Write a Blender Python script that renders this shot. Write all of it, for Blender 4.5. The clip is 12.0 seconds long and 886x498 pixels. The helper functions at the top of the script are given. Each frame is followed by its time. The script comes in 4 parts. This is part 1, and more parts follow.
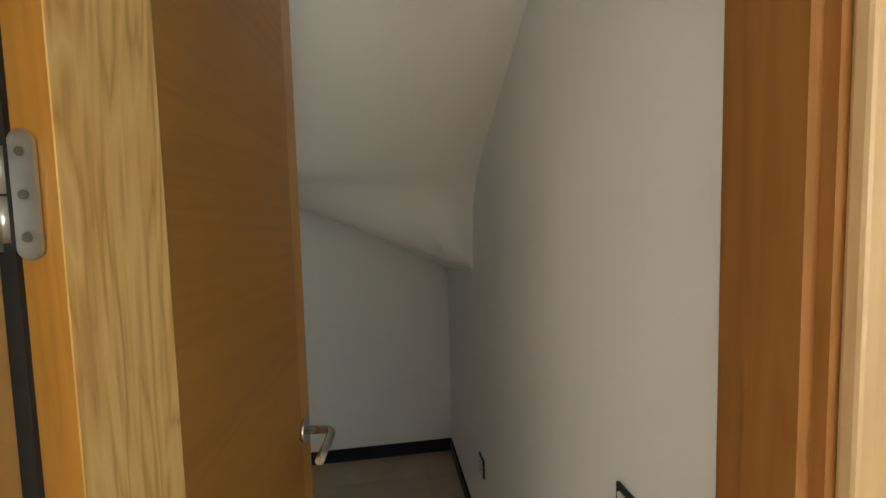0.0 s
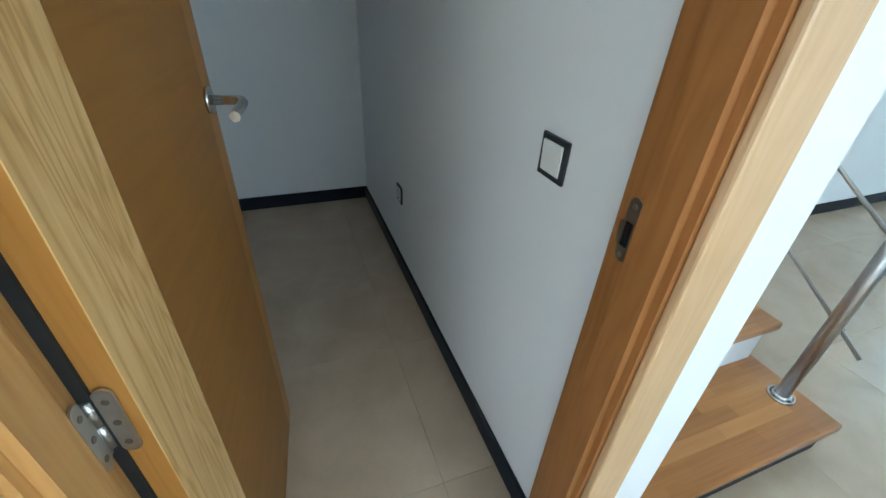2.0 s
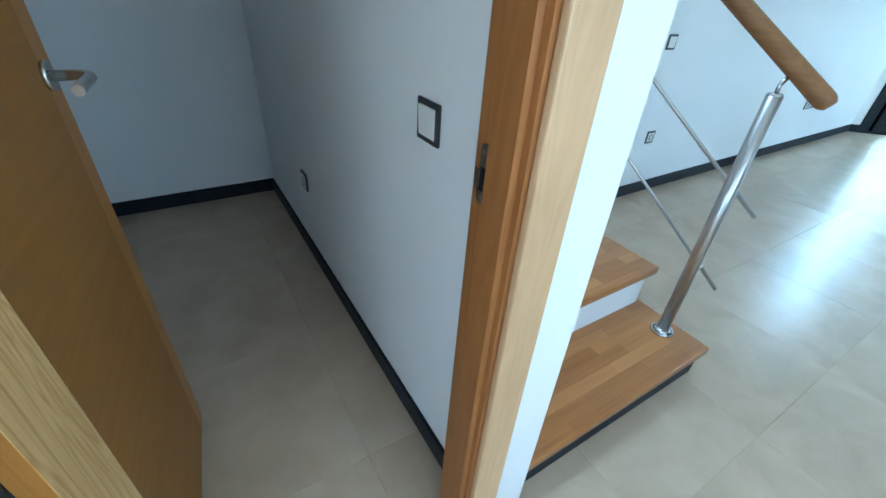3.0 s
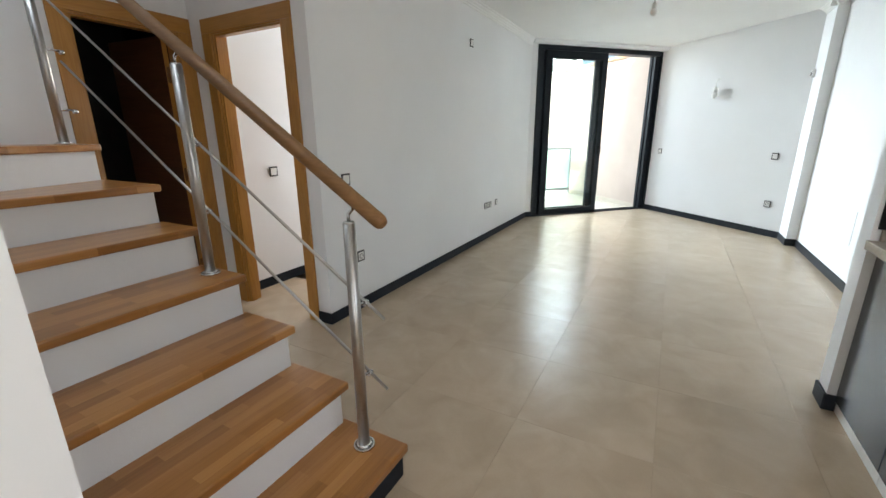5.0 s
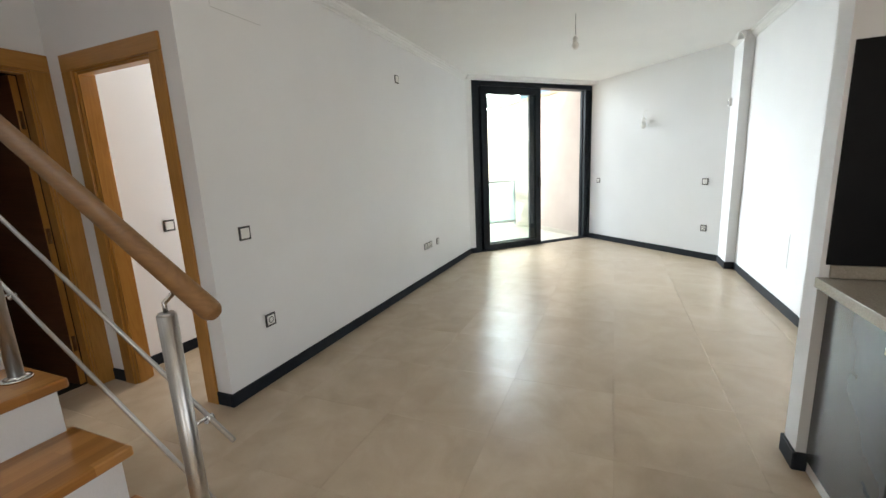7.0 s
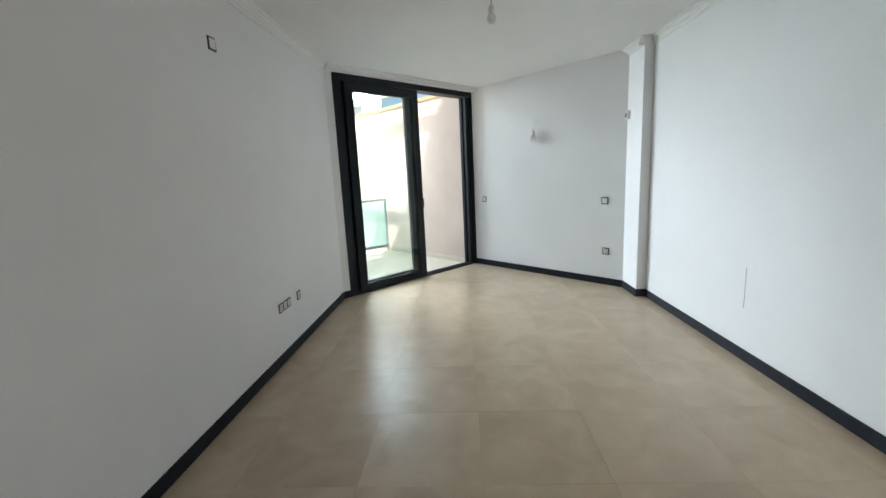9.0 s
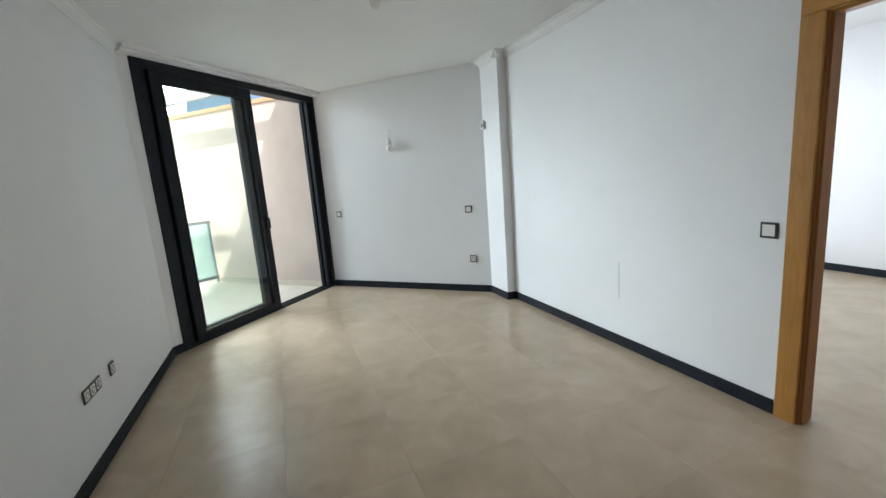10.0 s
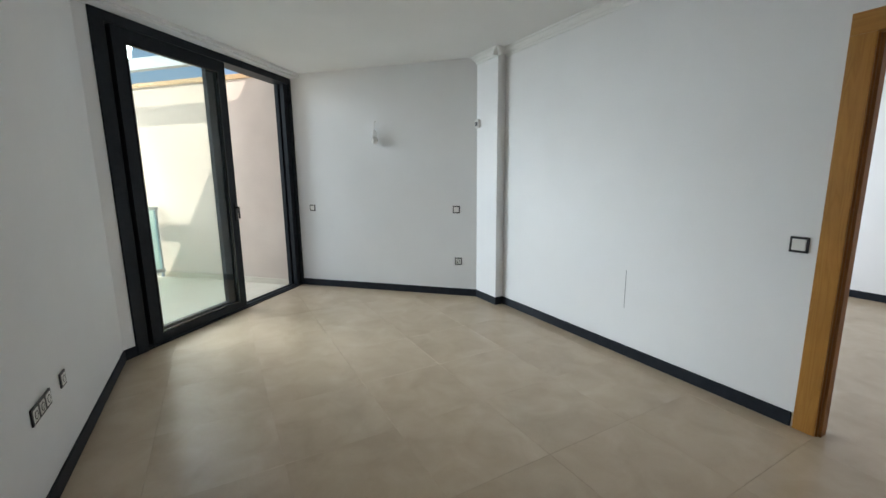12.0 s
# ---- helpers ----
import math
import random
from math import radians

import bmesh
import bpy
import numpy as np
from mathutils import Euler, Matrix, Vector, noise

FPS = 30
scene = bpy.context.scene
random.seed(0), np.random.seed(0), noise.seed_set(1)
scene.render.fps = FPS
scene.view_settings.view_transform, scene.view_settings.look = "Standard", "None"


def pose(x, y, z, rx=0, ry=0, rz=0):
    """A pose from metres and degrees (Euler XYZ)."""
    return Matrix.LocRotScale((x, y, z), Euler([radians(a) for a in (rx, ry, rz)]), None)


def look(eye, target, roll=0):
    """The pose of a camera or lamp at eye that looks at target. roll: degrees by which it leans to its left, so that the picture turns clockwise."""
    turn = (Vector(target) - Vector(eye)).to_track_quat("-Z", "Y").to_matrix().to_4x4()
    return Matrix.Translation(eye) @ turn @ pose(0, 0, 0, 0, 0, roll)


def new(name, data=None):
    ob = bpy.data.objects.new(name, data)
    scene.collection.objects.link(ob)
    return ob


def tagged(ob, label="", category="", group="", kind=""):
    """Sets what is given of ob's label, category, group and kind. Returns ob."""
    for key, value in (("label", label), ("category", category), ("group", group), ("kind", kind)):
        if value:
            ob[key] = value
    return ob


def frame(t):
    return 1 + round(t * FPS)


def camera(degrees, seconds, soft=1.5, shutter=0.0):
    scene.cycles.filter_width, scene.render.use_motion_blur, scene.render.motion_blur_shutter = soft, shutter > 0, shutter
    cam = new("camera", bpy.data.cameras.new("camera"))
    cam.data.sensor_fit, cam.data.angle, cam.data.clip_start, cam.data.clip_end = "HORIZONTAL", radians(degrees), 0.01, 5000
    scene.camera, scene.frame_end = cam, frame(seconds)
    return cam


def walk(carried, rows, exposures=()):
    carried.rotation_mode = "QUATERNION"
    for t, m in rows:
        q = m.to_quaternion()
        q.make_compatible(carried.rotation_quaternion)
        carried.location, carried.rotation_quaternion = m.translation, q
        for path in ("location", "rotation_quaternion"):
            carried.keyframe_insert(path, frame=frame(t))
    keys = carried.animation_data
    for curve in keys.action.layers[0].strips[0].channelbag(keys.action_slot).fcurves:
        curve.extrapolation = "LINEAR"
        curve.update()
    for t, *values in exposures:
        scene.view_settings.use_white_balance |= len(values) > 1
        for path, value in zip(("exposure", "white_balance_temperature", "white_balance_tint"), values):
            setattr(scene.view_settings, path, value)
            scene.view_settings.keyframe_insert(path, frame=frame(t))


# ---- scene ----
cam = camera(94.5, 12.0)
PATH = [
    (0, (0.196, 0.039, 1.555), (0.49, 2.013, 1.422), -1.5),
    (0.5, (0.155, 0.114, 1.53), (0.589, 2.031, 1.158), -0.5),
    (1, (0.134, 0.129, 1.431), (0.68, 1.925, 0.741), 1.4),
    (1.5, (0.129, 0.09, 1.356), (0.73, 1.768, 0.448), 2.7),
    (2, (0.134, 0.04, 1.293), (0.772, 1.598, 0.213), 3.2),
    (2.5, (0.149, 0.003, 1.259), (0.863, 1.468, 0.099), 3.4),
    (3, (0.189, -0.046, 1.265), (1.119, 1.344, 0.168), 4.0),
    (3.5, (0.266, -0.131, 1.301), (1.53, 1.125, 0.391), 3.9),
    (3.7, (0.305, -0.19, 1.323), (1.691, 0.996, 0.504), 3.3),
    (5.3, (0.602, -0.491, 1.34), (2.315, 0.405, 0.826), -1.2),
    (5.5, (0.613, -0.505, 1.344), (2.343, 0.367, 0.846), -1.8),
    (6, (0.653, -0.551, 1.355), (2.411, 0.285, 0.895), -3.3),
    (6.5, (0.753, -0.58, 1.358), (2.528, 0.232, 0.921), -3.6),
    (7, (1.004, -0.51, 1.363), (2.813, 0.25, 0.978), -2.7),
    (7.2, (1.132, -0.47, 1.372), (2.96, 0.256, 1.004), -2.3),
    (8.8, (2.238, 0.011, 1.417), (4.191, 0.257, 1.064), -2.6),
    (9, (2.344, 0.106, 1.427), (4.31, 0.201, 1.074), -2.8),
    (9.5, (2.625, 0.323, 1.421), (4.579, 0.086, 1.064), -4.4),
    (10, (2.845, 0.498, 1.438), (4.682, -0.214, 1.094), -4.4),
    (10.5, (2.927, 0.706, 1.422), (4.508, -0.474, 1.093), -2.8),
    (11, (2.962, 0.839, 1.425), (4.44, -0.467, 1.091), -1.6),
    (11.5, (3.045, 0.882, 1.426), (4.617, -0.307, 1.087), -0.5),
    (12, (3.234, 0.832, 1.405), (4.961, -0.118, 1.062), -0.6),
]
EXPOSURES = [(0.0, 1.5, 6850, -1), (0.5, 2.05, 6250, -3), (0.8, 2.15, 6050, -4), (2.0, 1.85, 4850, -8), (2.5, 1.9, 4800, -9), (3.0, 1.8, 4350, -10), (3.5, 1.65, 5150, -3), (3.7, 1.55, 5450, 0), (5.3, 1.0, 6150, 7), (7.2, 1.0, 6400, 8), (8.8, 0.45, 6150, 7), (10.0, 0.27, 6150, 7), (10.5, 0.17, 6200, 8), (11.0, 0.18, 6200, 8), (11.5, 0.17, 6200, 8), (12.0, 0.05, 6250, 8)]
walk(cam, [(t, look(eye, target, roll)) for t, eye, target, roll in PATH], EXPOSURES)

# ---- light ----
world = bpy.data.worlds.new("world")
scene.world = world
world.use_nodes = True
SUN_EL, SUN_AZ = 46.0, 178.0  # height above the horizon, and the way it stands (degrees from +x towards +y)
sky = world.node_tree.nodes.new("ShaderNodeTexSky")
sky.sky_type = 'NISHITA'
sky.sun_disc = False
sky.dust_density = 4.0
sky.sun_elevation = radians(SUN_EL)
sky.sun_rotation = radians(90 - SUN_AZ)
background = world.node_tree.nodes["Background"]
background.inputs["Strength"].default_value = 0.15
world.node_tree.links.new(sky.outputs[0], background.inputs["Color"])

sun = new("sun", bpy.data.lights.new("sun", 'SUN'))
sun.data.energy, sun.data.angle, sun.data.color = 5.0, radians(0.6), (1.0, 0.95, 0.86)
sun_from = Vector((math.cos(radians(SUN_EL)) * math.cos(radians(SUN_AZ)), math.cos(radians(SUN_EL)) * math.sin(radians(SUN_AZ)), math.sin(radians(SUN_EL))))
sun.matrix_world = look(sun_from * 30, (0, 0, 0))


def window_light(name, eye, target, width, height, watts, color=(0.9, 0.95, 1.0)):
    lamp = new(name, bpy.data.lights.new(name, 'AREA'))
    lamp.data.shape, lamp.data.size, lamp.data.size_y, lamp.data.energy, lamp.data.color = 'RECTANGLE', width, height, watts, color
    lamp.matrix_world = look(eye, target)
    return lamp


# ---- plan ----
CEIL = 2.69
LEFT_Y, RIGHT_Y = 1.58, -1.90
WIN_A, WIN_B = Vector((7.13, 1.58)), Vector((8.90, -0.11))
COL_X0, COL_X1, COL_Y = 6.82, 7.20, -1.80
WIN_DIR = (WIN_B - WIN_A).normalized()
WIN_OUT = Vector((-WIN_DIR.y, WIN_DIR.x))
FAR_C = Vector((COL_X1, COL_Y))
FAR_DIR = (FAR_C - WIN_B).normalized()
FAR_OUT = Vector((-FAR_DIR.y, FAR_DIR.x))
WIN_LEN, FAR_LEN = (WIN_B - WIN_A).length, (FAR_C - WIN_B).length
HALL_X, HALL_Y = 2.59, 2.75
STUB_X0, STUB_X1, STUB_Y = 3.028, 3.150, -1.278

# lamps standing in for daylight; all windows but the sliding door are unseen, assumed
sky_at = (WIN_A + WIN_B) / 2 + WIN_OUT * 5.0 + WIN_DIR * 0.7
window_light("sky_over_terrace", (sky_at.x, sky_at.y, 3.1), ((WIN_A.x + WIN_B.x) / 2, (WIN_A.y + WIN_B.y) / 2, 1.4), 4.5, 3.0, 830, (0.87, 0.945, 1.0))
window_light("small_room_daylight", (5.19, 2.18, 1.5), (4.0, 2.18, 1.5), 0.8, 1.2, 15, (1.0, 0.93, 0.86))
window_light("bedroom_daylight", (6.59, -3.7, 1.5), (5.0, -3.9, 1.3), 1.8, 1.8, 46)
window_light("kitchen_daylight", (0.95, -1.90, 1.6), (0.4, 0.0, 1.4), 1.1, 1.2, 5.5, (1.0, 0.95, 0.88))
# fill light added in an unseen opening of the west wall
window_light("entrance_fill", (-1.29, -1.27, 1.55), (0.0, -0.6, 1.4), 1.0, 1.3, 4.0, (1.0, 0.95, 0.88))
# fill light added above the stairs; the roof over it has no opening
window_light("stairwell_fill", (0.9, 2.0, 4.9), (1.2, 1.7, 2.0), 1.2, 1.0, 14)


# ---- materials ----
def material(name, rough=0.5, metal=0.0):
    m = bpy.data.materials.new(name)
    m.use_nodes = True
    nt = m.node_tree
    b = nt.nodes["Principled BSDF"]
    b.inputs["Roughness"].default_value, b.inputs["Metallic"].default_value = rough, metal
    return m, nt, b


def coords(nt, scale=(1, 1, 1), kind="Object", turn=(0, 0, 0)):
    tc, mp = nt.nodes.new("ShaderNodeTexCoord"), nt.nodes.new("ShaderNodeMapping")
    mp.inputs["Scale"].default_value = scale
    mp.inputs["Rotation"].default_value = [radians(a) for a in turn]
    nt.links.new(tc.outputs[kind], mp.inputs["Vector"])
    return mp.outputs[0]


def noise_tex(nt, vec, scale, detail=4.0, rough=0.55, distort=0.0):
    n = nt.nodes.new("ShaderNodeTexNoise")
    n.inputs["Scale"].default_value, n.inputs["Detail"].default_value = scale, detail
    n.inputs["Roughness"].default_value, n.inputs["Distortion"].default_value = rough, distort
    nt.links.new(vec, n.inputs["Vector"])
    return n.outputs["Fac"]


def ramp(nt, fac, stops):
    r = nt.nodes.new("ShaderNodeValToRGB")
    e = r.color_ramp.elements
    while len(e) < len(stops):
        e.new(0.5)
    for el, (pos, col) in zip(e, stops):
        el.position, el.color = pos, (*col, 1.0)
    nt.links.new(fac, r.inputs["Fac"])
    return r.outputs["Color"]


def mix(nt, fac, a, b, mode='MIX'):
    m = nt.nodes.new("ShaderNodeMix")
    m.data_type, m.blend_type = 'RGBA', mode
    for sock, v in ((m.inputs["Factor"], fac), (m.inputs["A"], a), (m.inputs["B"], b)):
        if isinstance(v, (int, float)):
            sock.default_value = v
        elif isinstance(v, tuple):
            sock.default_value = (*v, 1.0)
        else:
            nt.links.new(v, sock)
    return m.outputs["Result"]


def math_node(nt, op, a, b=0.0):
    m = nt.nodes.new("ShaderNodeMath")
    m.operation = op
    for sock, v in ((m.inputs[0], a), (m.inputs[1], b)):
        if isinstance(v, (int, float)):
            sock.default_value = v
        else:
            nt.links.new(v, sock)
    return m.outputs[0]


def bump(nt, b, height, strength, distance):
    n = nt.nodes.new("ShaderNodeBump")
    n.inputs["Strength"].default_value, n.inputs["Distance"].default_value = strength, distance
    nt.links.new(height, n.inputs["Height"])
    nt.links.new(n.outputs[0], b.inputs["Normal"])


def plaster(name, a, c, rough=0.75, bumps=0.25):
    m, nt, b = material(name, rough)
    v = coords(nt)
    big, fine = noise_tex(nt, v, 1.1, 3), noise_tex(nt, v, 140, 4, 0.7)
    nt.links.new(ramp(nt, big, [(0.3, a), (0.7, c)]), b.inputs["Base Color"])
    roll = noise_tex(nt, v, 22, 3)
    bump(nt, b, math_node(nt, 'ADD', fine, math_node(nt, 'MULTIPLY', roll, 1.5)), bumps, 0.002)
    return m


def wood(name, dark, mid_c, light, axis='Z', rough=0.32, size=1.0, coat=0.25, long=0.5, bands=9.0):
    """Veneer with its grain along one axis: stretched noise for the growth rings and fine pores."""
    m, nt, b = material(name, rough)
    s = {'X': (long, 7, 7), 'Y': (7, long, 7), 'Z': (7, 7, long)}[axis]
    f = {'X': (2.5, 160, 160), 'Y': (160, 2.5, 160), 'Z': (160, 160, 2.5)}[axis]
    rnd = nt.nodes.new("ShaderNodeObjectInfo").outputs["Random"]
    v = coords(nt, [k * size for k in s])
    off = nt.nodes.new("ShaderNodeVectorMath")
    off.operation = 'ADD'
    nt.links.new(v, off.inputs[0])
    nt.links.new(math_node(nt, 'MULTIPLY', rnd, 37.0), off.inputs[1])
    v = off.outputs[0]
    rings = noise_tex(nt, v, 2.2, 3, 0.5, 0.6)
    rings = math_node(nt, 'FRACT', math_node(nt, 'MULTIPLY', rings, bands))
    rings = math_node(nt, 'ABSOLUTE', math_node(nt, 'SUBTRACT', rings, 0.5))
    pores = noise_tex(nt, coords(nt, f), 1.0, 3, 0.6)
    tone = noise_tex(nt, v, 0.7, 2)
    fac = math_node(nt, 'ADD', math_node(nt, 'MULTIPLY', rings, 0.75), math_node(nt, 'MULTIPLY', pores, 0.45))
    fac = math_node(nt, 'ADD', fac, math_node(nt, 'MULTIPLY', tone, 0.30))
    col = ramp(nt, fac, [(0.25, dark), (0.52, mid_c), (0.85, light)])
    cloud = ramp(nt, noise_tex(nt, coords(nt), 2.3, 4, 0.6), [(0.35, (0.86, 0.85, 0.82)), (0.65, (1.0, 1.0, 1.0))])
    nt.links.new(mix(nt, 1.0, col, cloud, 'MULTIPLY'), b.inputs["Base Color"])
    b.inputs["Coat Weight"].default_value, b.inputs["Coat Roughness"].default_value = coat, 0.25
    bump(nt, b, pores, 0.08, 0.001)
    return m


def stave_wood(name, dark, mid_c, light):
    """Glued staves of oak, each with its own tone and fine grain along x."""
    m, nt, b = material(name, 0.28)
    v = coords(nt)
    br = nt.nodes.new("ShaderNodeTexBrick")
    br.offset, br.squash = 0.37, 1.0
    for k, val in (("Scale", 1.0), ("Mortar Size", 0.0006), ("Mortar Smooth", 0.2), ("Bias", 0.0), ("Brick Width", 0.31), ("Row Height", 0.047)):
        br.inputs[k].default_value = val
    br.inputs["Color1"].default_value, br.inputs["Color2"].default_value, br.inputs["Mortar"].default_value = (0, 0, 0, 1), (1, 1, 1, 1), (0.25, 0.25, 0.25, 1)
    nt.links.new(v, br.inputs["Vector"])
    grain = noise_tex(nt, coords(nt, (3.0, 90, 90)), 1.0, 4, 0.6, 0.3)
    wide = noise_tex(nt, coords(nt, (0.8, 9, 9)), 1.6, 3, 0.5)
    tone = nt.nodes.new("ShaderNodeRGBToBW")
    nt.links.new(br.outputs["Color"], tone.inputs[0])
    fac = math_node(nt, 'ADD', math_node(nt, 'MULTIPLY', tone.outputs[0], 0.42), math_node(nt, 'MULTIPLY', grain, 0.42))
    fac = math_node(nt, 'ADD', fac, math_node(nt, 'MULTIPLY', wide, 0.25))
    nt.links.new(ramp(nt, fac, [(0.2, dark), (0.5, mid_c), (0.85, light)]), b.inputs["Base Color"])
    b.inputs["Coat Weight"].default_value, b.inputs["Coat Roughness"].default_value = 0.3, 0.2
    bump(nt, b, grain, 0.06, 0.001)
    return m


def metal(name, color, rough, brushed=True):
    m, nt, b = material(name, rough, 1.0)
    v = coords(nt, (60, 60, 4) if brushed else (6, 6, 6))
    n = noise_tex(nt, v, 6, 3)
    nt.links.new(ramp(nt, n, [(0.3, tuple(k * 0.82 for k in color)), (0.7, color)]), b.inputs["Base Color"])
    r = nt.nodes.new("ShaderNodeMapRange")
    r.inputs["To Min"].default_value, r.inputs["To Max"].default_value = rough * 0.95, rough * 1.08
    nt.links.new(n, r.inputs["Value"])
    nt.links.new(r.outputs[0], b.inputs["Roughness"])
    return m


def painted(name, a, c, rough=0.4, scale=8.0, bumps=0.0):
    m, nt, b = material(name, rough)
    v = coords(nt)
    nt.links.new(ramp(nt, noise_tex(nt, v, scale, 4), [(0.3, a), (0.7, c)]), b.inputs["Base Color"])
    if bumps:
        bump(nt, b, noise_tex(nt, v, 180, 3), bumps, 0.001)
    return m


def tile_stone(name, a, mid_c, c, rough=0.26):
    """Glazed cement-look tile: soft clouds and faint streaks, its tone set piece by piece."""
    m, nt, b = material(name, rough)
    rnd = nt.nodes.new("ShaderNodeObjectInfo").outputs["Random"]
    v = coords(nt, (1, 1, 1))
    off = nt.nodes.new("ShaderNodeVectorMath")
    off.operation = 'ADD'
    nt.links.new(v, off.inputs[0])
    nt.links.new(math_node(nt, 'MULTIPLY', rnd, 53.0), off.inputs[1])
    v = off.outputs[0]
    clouds, wide, fine = noise_tex(nt, v, 4.2, 4, 0.55, 0.6), noise_tex(nt, v, 1.1, 2, 0.5), noise_tex(nt, v, 120, 2)
    fac = math_node(nt, 'ADD', math_node(nt, 'MULTIPLY', clouds, 0.62), math_node(nt, 'MULTIPLY', wide, 0.22))
    fac = math_node(nt, 'ADD', fac, math_node(nt, 'MULTIPLY', rnd, 0.06))
    fac = math_node(nt, 'ADD', fac, math_node(nt, 'MULTIPLY', fine, 0.10))
    nt.links.new(ramp(nt, fac, [(0.22, a), (0.5, mid_c), (0.78, c)]), b.inputs["Base Color"])
    return m


def glass(name, color, rough=0.0):
    m, nt, b = material(name, rough)
    b.inputs["Base Color"].default_value, b.inputs["Transmission Weight"].default_value, b.inputs["IOR"].default_value = (*color, 1), 1.0, 1.45
    return m


WALL = plaster("wall_paint", (0.81, 0.81, 0.815), (0.85, 0.85, 0.855))
CEILING = plaster("ceiling_paint", (0.80, 0.80, 0.79), (0.84, 0.84, 0.83), 0.8, 0.15)
RISER = plaster("riser_paint", (0.74, 0.74, 0.75), (0.80, 0.80, 0.80), 0.7, 0.5)
OAK = wood("oak_veneer", (0.37, 0.165, 0.030), (0.43, 0.202, 0.040), (0.47, 0.23, 0.050))
OAK_X = wood("oak_veneer_crosswise", (0.37, 0.165, 0.030), (0.43, 0.202, 0.040), (0.47, 0.23, 0.050), 'X')
OAK_LIGHT = wood("pale_oak_stile", (0.47, 0.255, 0.070), (0.73, 0.46, 0.165), (0.84, 0.60, 0.27), 'Z', 0.38, 0.9, 0.15, 0.75, 12.0)
# oak paled for the closet's hinge jamb and front casing: light put into colour
OAK_JAMB_LIT = wood("lit_oak_jamb", (0.50, 0.262, 0.075), (0.60, 0.335, 0.105), (0.66, 0.385, 0.13), 'Z', 0.4, 1.0, 0.1)
OAK_CASING_LIT = wood("lit_oak_casing", (0.56, 0.365, 0.19), (0.60, 0.40, 0.215), (0.63, 0.43, 0.24), 'Z', 0.45, 1.0, 0.1)
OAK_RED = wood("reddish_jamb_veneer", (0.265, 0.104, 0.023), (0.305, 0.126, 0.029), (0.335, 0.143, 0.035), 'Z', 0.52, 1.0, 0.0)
# leaf of the unlit room: veneer darkened, the shade there put into its colour
SHADED_VENEER = wood("shaded_leaf_veneer", (0.075, 0.028, 0.011), (0.095, 0.037, 0.015), (0.115, 0.046, 0.019), 'X', 0.5, 0.6, 0.0)
OAK_CORE = wood("door_centre_veneer", (0.27, 0.120, 0.017), (0.30, 0.139, 0.022), (0.325, 0.155, 0.027), 'X', 0.42, 0.5, 0.0)
TREAD = stave_wood("oak_staves", (0.22, 0.085, 0.019), (0.365, 0.158, 0.038), (0.50, 0.25, 0.078))
RAIL = wood("handrail_oak", (0.19, 0.090, 0.027), (0.225, 0.110, 0.034), (0.255, 0.128, 0.041), 'Y', 0.55, 1.0, 0.0)
SKIRT = painted("anthracite_skirting", (0.014, 0.017, 0.023), (0.021, 0.025, 0.032), 0.5, 14)
FRAME = painted("anthracite_frame", (0.014, 0.018, 0.023), (0.020, 0.024, 0.030), 0.42, 20)
STEEL = metal("brushed_steel", (0.52, 0.505, 0.48), 0.33)
SATIN = metal("satin_hinge_steel", (0.56, 0.56, 0.55), 0.40, False)
DULL = metal("worn_steel", (0.30, 0.27, 0.23), 0.48, False)
CHROME = metal("satin_nickel", (0.66, 0.65, 0.63), 0.20, False)
TILE = tile_stone("beige_tile", (0.375, 0.292, 0.200), (0.47, 0.370, 0.260), (0.555, 0.446, 0.324))
GROUT = painted("grout", (0.37, 0.288, 0.198), (0.43, 0.335, 0.235), 0.85, 40)
PLASTIC = painted("white_plastic", (0.78, 0.77, 0.74), (0.82, 0.81, 0.78), 0.35, 30)
BLACK_PLATE = painted("dark_plate", (0.022, 0.022, 0.024), (0.04, 0.04, 0.043), 0.35, 60)
CHARCOAL = painted("charcoal_gloss", (0.006, 0.007, 0.010), (0.010, 0.011, 0.014), 0.22, 6)
CABINET = painted("grey_cabinet_front", (0.046, 0.049, 0.053), (0.055, 0.058, 0.062), 0.20, 5)
COUNTER = painted("taupe_quartz", (0.30, 0.26, 0.21), (0.38, 0.335, 0.275), 0.25, 160)
# near-black stands in for the unlit room's shade; its own finish is unknown
ROOM_SHADE = painted("unlit_room_shade", (0.018, 0.014, 0.012), (0.03, 0.024, 0.02), 0.5, 5)
GAP_SHADE = painted("gap_shade_black", (0.008, 0.008, 0.008), (0.014, 0.014, 0.014), 0.8, 40)
MATT_BLACK = painted("matt_black_panel", (0.005, 0.005, 0.006), (0.008, 0.008, 0.009), 0.5, 6)
for dull in (MATT_BLACK, ROOM_SHADE, SKIRT, FRAME):
    dull.node_tree.nodes["Principled BSDF"].inputs["Specular IOR Level"].default_value = 0.15
ALU = metal("aluminium", (0.72, 0.73, 0.75), 0.3)
PANE = glass("window_glass", (0.93, 0.98, 0.95))


# ---- building helpers ----
def box(bm, x0, x1, y0, y1, z0, z1):
    v = [bm.verts.new((x, y, z)) for x in (x0, x1) for y in (y0, y1) for z in (z0, z1)]
    for f in ((0, 1, 3, 2), (4, 6, 7, 5), (0, 4, 5, 1), (2, 3, 7, 6), (0, 2, 6, 4), (1, 5, 7, 3)):
        bm.faces.new([v[i] for i in f])
    return v


